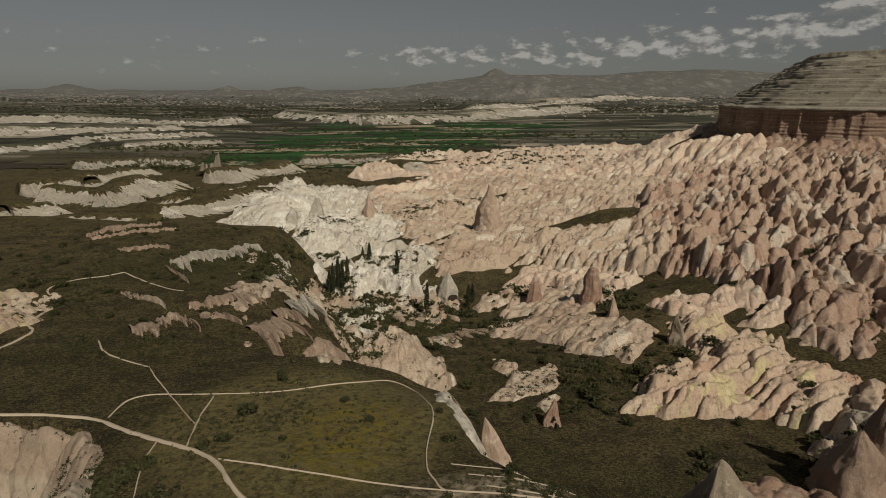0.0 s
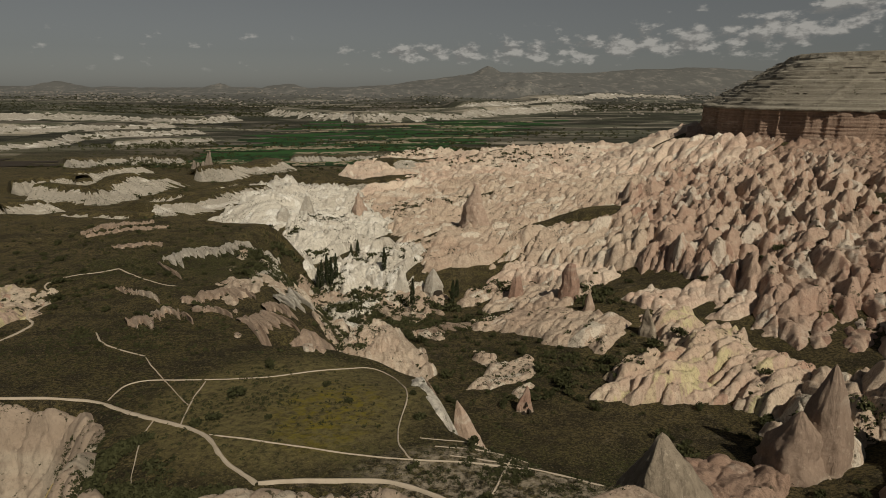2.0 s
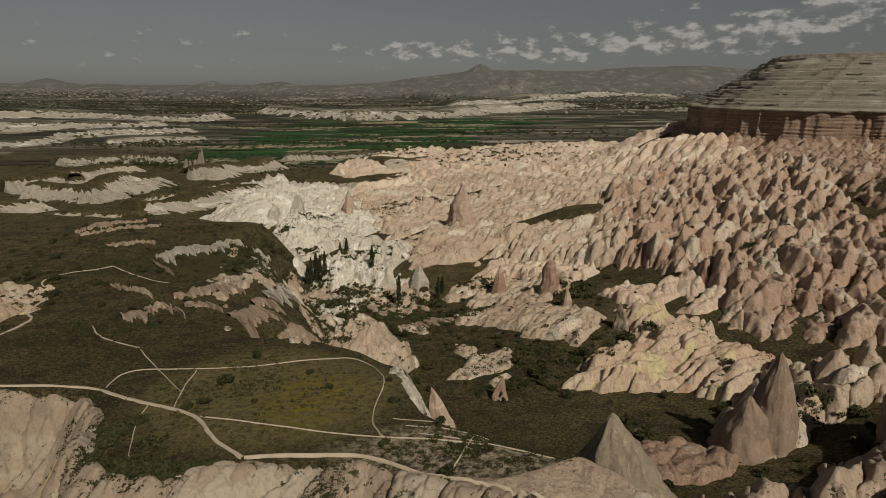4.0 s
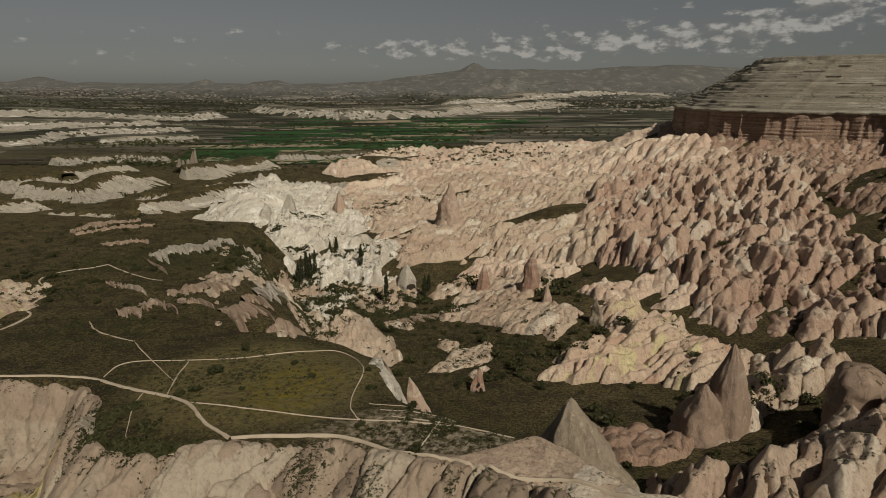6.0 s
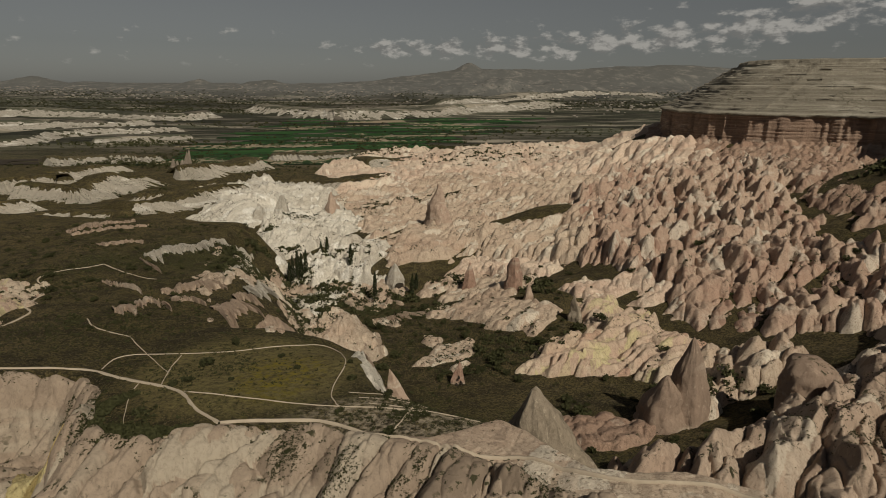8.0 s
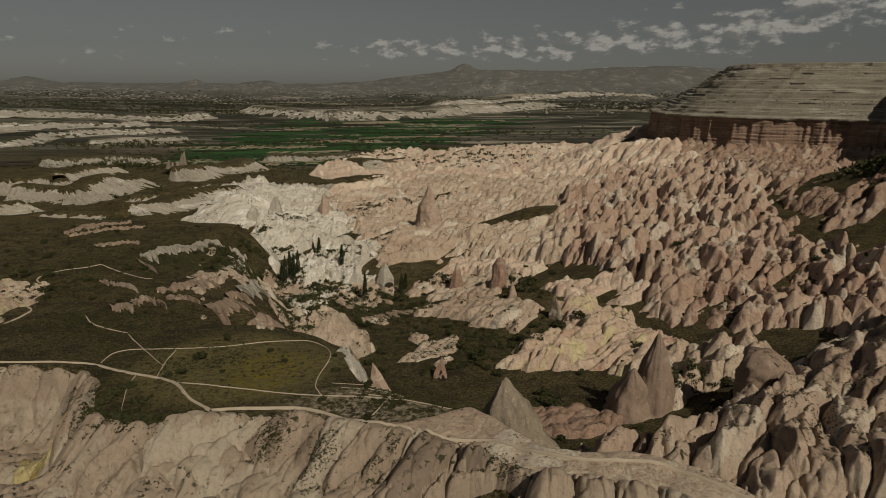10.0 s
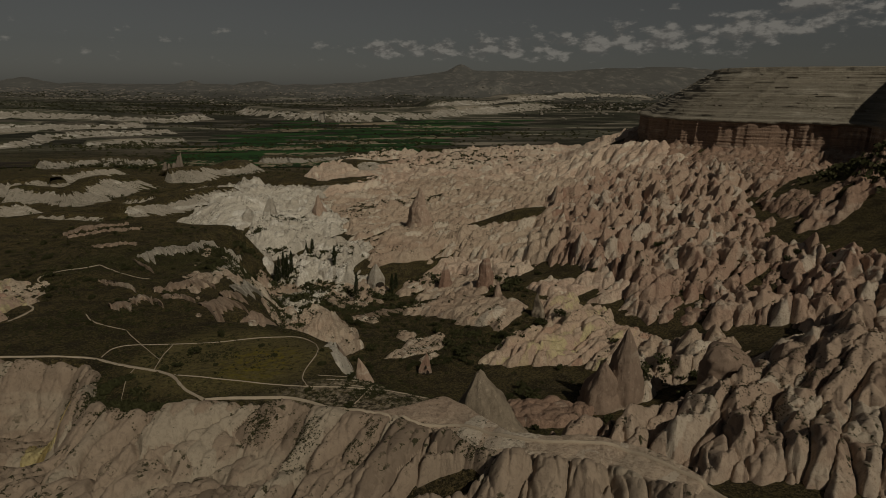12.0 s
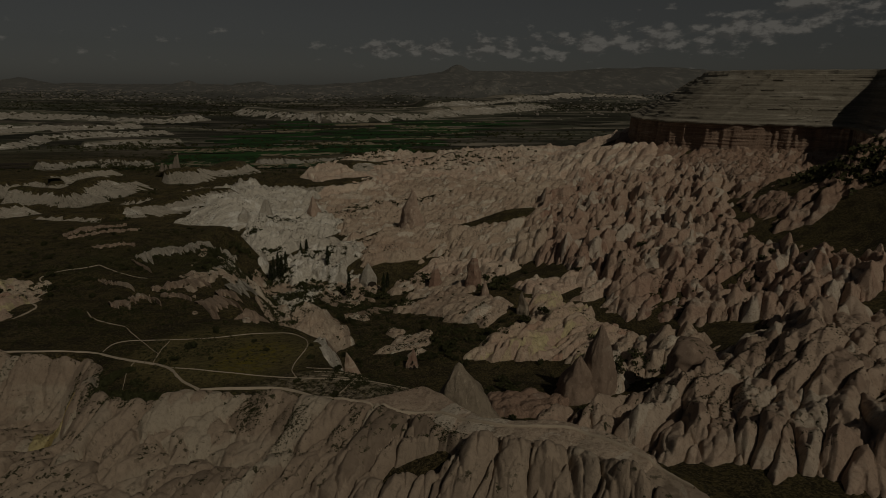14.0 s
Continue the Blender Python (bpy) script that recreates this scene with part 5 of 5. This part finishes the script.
for n, (ob, x, y) in enumerate(zip(KINDS, (14, 31, -31, 16), (86, 128, 70, 205))):
    ob.matrix_basis = pose(x, y, surface(x, y)[0] - 0.1)
scatter(110, -20, 70, 120, 240, KINDS)
scatter(60, -60, -15, 170, 260, KINDS)
scatter(80, -170, -60, 130, 260, KINDS[:3])
scatter(25, 45, 100, 75, 115, KINDS)
scatter(30, 60, 180, 110, 260, KINDS, False)
scatter(20, -40, 25, 48, 110, KINDS[:3])


def tussocks(name, label, count, spots, size, seed, turf=False):
    """Low dark plants too many to count, joined: a few leaf sprays each."""
    rng = np.random.default_rng(seed)
    pick = np.array(spots)[rng.integers(0, len(spots), count)]
    x, y = pick[:, 0] + pick[:, 2] * rng.normal(0, 0.5, count), pick[:, 1] + pick[:, 3] * rng.normal(0, 0.5, count)
    thick = fbm(x / 3.5, y / 3.5, seed, 3) > 0.45
    x, y = x[thick], y[thick]
    z = surface(x, y)
    s = size * rng.uniform(0.35, 1.3, len(x)) ** 1.3
    verts, n = [], 12
    for i in range(n):
        c = np.stack([x + s * rng.normal(0, 0.5, len(x)), y + s * rng.normal(0, 0.5, len(x)), z + s * rng.uniform(0.0, 0.8, len(x))], -1)
        a, b = rng.normal(0, 1, (len(x), 3)), rng.normal(0, 1, (len(x), 3))
        a, b = a / np.linalg.norm(a, axis=1)[:, None] * s[:, None] * 0.42, b / np.linalg.norm(b, axis=1)[:, None] * s[:, None] * 0.34
        verts.append(np.stack([c - a, c - b, c + a, c + b], 1).reshape(-1, 3))
    v = np.concatenate(verts)
    return thing(name, mesh_of(name, v, np.arange(len(v)).reshape(-1, 4), False), SHRUB, label, "scrub", "", "stuff")


tussocks("scrub", "dark low scrub in the gullies of the bare face", 7000, [(-35, 53, 7, 6), (-30, 47, 6, 4), (-6, 47, 3, 4), (2, 42, 4, 7), (12, 41, 3, 5), (-43, 64, 2, 5), (28, 33, 4, 5), (-66, 75, 10, 3), (-50, 70, 3, 4)], 0.17, 1)
tussocks("scrub", "dense dark scrub in the hollow above the bare face", 4500, [(-34, 55, 4, 5), (-28, 51.5, 5, 2), (-37, 62, 2, 4), (-22, 52, 3, 1.5)], 0.5, 21)
tussocks("scrub", "tiny dark plants dotted over the tuff spurs", 4000, [(100, 66, 22, 12), (85, 55, 15, 9), (115, 98, 18, 9), (125, 70, 20, 18)], 0.2, 2)
tussocks("scrub", "dense dark scrub along the valley gullies", 4200, [(-60, 215, 10, 18), (-52, 190, 8, 12), (-8, 214, 12, 10), (12, 205, 14, 10), (-20, 150, 6, 16), (80, 98, 14, 5), (-30, 228, 12, 10), (45, 150, 16, 16), (-70, 380, 15, 12), (-20, 420, 22, 18)], 0.9, 3)
tussocks("scrub", "scattered low plants on the grassy shelf", 7000, [(-30, 80, 25, 20), (-100, 200, 45, 40), (-70, 110, 22, 18), (20, 150, 25, 30), (14, 58, 12, 5)], 0.3, 4)
tussocks("scrub", "dark bushes dotted over the shelf", 2600, [(-110, 220, 50, 30), (-80, 160, 40, 30), (-130, 170, 40, 40), (-60, 120, 25, 20), (-120, 250, 60, 12), (20, 145, 30, 35), (10, 190, 25, 25)], 0.62, 7)
tussocks("scrub", "dark thickets on the far terraces", 2600, [(-280, 540, 60, 50), (-240, 430, 40, 20), (-200, 700, 90, 60), (-330, 830, 120, 60), (-60, 800, 90, 60), (100, 700, 90, 60), (225, 210, 14, 40)], 2.2, 5)
tussocks("scrub", "dark thickets round the white rocks and poplars", 1500, [(-48, 258, 12, 8), (-30, 245, 12, 8), (-66, 262, 7, 8), (-12, 236, 10, 8), (6, 232, 8, 6), (-60, 300, 14, 14), (-20, 275, 12, 8), (-40, 225, 10, 10), (30, 240, 8, 8), (-85, 345, 10, 12), (-15, 425, 20, 10), (20, 425, 18, 8), (60, 200, 8, 10), (-55, 232, 8, 10)], 1.5, 16)
tussocks("scrub", "small dark plants in the clefts of the rose slope", 1400, [(160, 300, 50, 80), (140, 200, 40, 60), (230, 300, 40, 40), (50, 350, 60, 90)], 0.55, 15)


tussocks("far_trees", "dark orchard trees and hedges on the plain", 2600, [(-330, 730, 120, 25), (-100, 1050, 250, 120), (200, 1300, 300, 150), (-450, 1000, 160, 60), (-300, 1500, 400, 120), (60, 900, 120, 60)], 3.2, 6)
tussocks("far_trees", "dark orchards and hedges on the far plain", 16000, [(-1300, 2100, 700, 300), (-600, 2300, 600, 250), (200, 2500, 700, 250), (800, 2300, 500, 300), (-1500, 2800, 700, 300), (0, 2900, 900, 300), (1200, 3000, 600, 300), (-700, 1900, 500, 120)], 3.2, 26)


def houses(count):
    """Far villages: tiny pale houses with pitched roofs, joined."""
    rng = np.random.default_rng(8)
    spots = np.array([(-1500, 2900), (-900, 2700), (-300, 3000), (900, 2900), (1300, 3300), (300, 2500), (700, 2100), (-1900, 3200), (1500, 2700), (-600, 3400)])
    pick = spots[rng.integers(0, len(spots), count)]
    x, y = pick[:, 0] + rng.normal(0, 330, count), pick[:, 1] + rng.normal(0, 170, count)
    z = base(x, y)
    w, d, h = rng.uniform(1.5, 6, count), rng.uniform(2, 5, count), rng.uniform(1.4, 3.6, count)
    corners = [(-1, -1, 0), (1, -1, 0), (1, 1, 0), (-1, 1, 0), (-1, -1, 1), (1, -1, 1), (1, 1, 1), (-1, 1, 1), (-1, 0, 1.5), (1, 0, 1.5)]
    v = np.stack([np.stack([x + a * w, y + b * d, z + c * h - 0.5], -1) for a, b, c in corners], 1)
    quad = np.array([(0, 1, 5, 4), (1, 2, 6, 5), (2, 3, 7, 6), (3, 0, 4, 7), (4, 5, 9, 8), (6, 7, 8, 9), (4, 8, 7, 7), (5, 6, 9, 9)])
    quad = np.concatenate([quad[:6] + 10 * n for n in range(count)])
    return thing("far_houses", mesh_of("far_houses", v.reshape(-1, 3), quad, False), PLASTER, "far villages of small pale houses", "village", "", "stuff")


houses(1100)

# ---- fields on the plain ----
def field(label, cx, cy, long, wide, turn, material, seed):
    rng = random.Random(seed)
    n, verts = 14, []
    c, s = math.cos(radians(turn)), math.sin(radians(turn))
    for i in range(n):
        for j in range(n):
            u, v = (i / (n - 1) - 0.5) * long, (j / (n - 1) - 0.5) * wide * (0.75 + 0.5 * i / n)
            x, y = cx + u * c - v * s, cy + u * s + v * c
            verts.append((x, y, 0))
    verts = np.array(verts)
    verts[:, 2] = base(verts[:, 0], verts[:, 1]) + 0.7
    return thing("crop_field", mesh_of("crop_field", verts, quads(n, n)), material, label, "field", "fields of the plain")


FIELDS = random.Random(11)
for n in range(190):
    v = FIELDS.random() ** 1.3
    y = 740 + 960 * v
    x = -215 + 160 * v + FIELDS.uniform(-170, 240) * (0.6 + 0.9 * v)
    mat, label = FIELDS.choice([(GREEN, "bright green crop field on the plain")] * 4 + [(DARKGREEN, "dark green field on the plain")] * 3 + [(STUBBLE, "pale stubble field on the plain")] * 2)
    field(label, x, y, FIELDS.uniform(60, 170), FIELDS.uniform(18, 46), FIELDS.uniform(4, 16), mat, n)
# a cloud's shadow on the plain, painted as four near-black sheets
for n, (x, y) in enumerate([(-470, 735), (-560, 742), (-500, 770), (-620, 790)]):
    field("very dark sheet painting a cloud shadow on the plain", x, y, 130, 26, 6, PAINTED_SHADE, 300 + n)
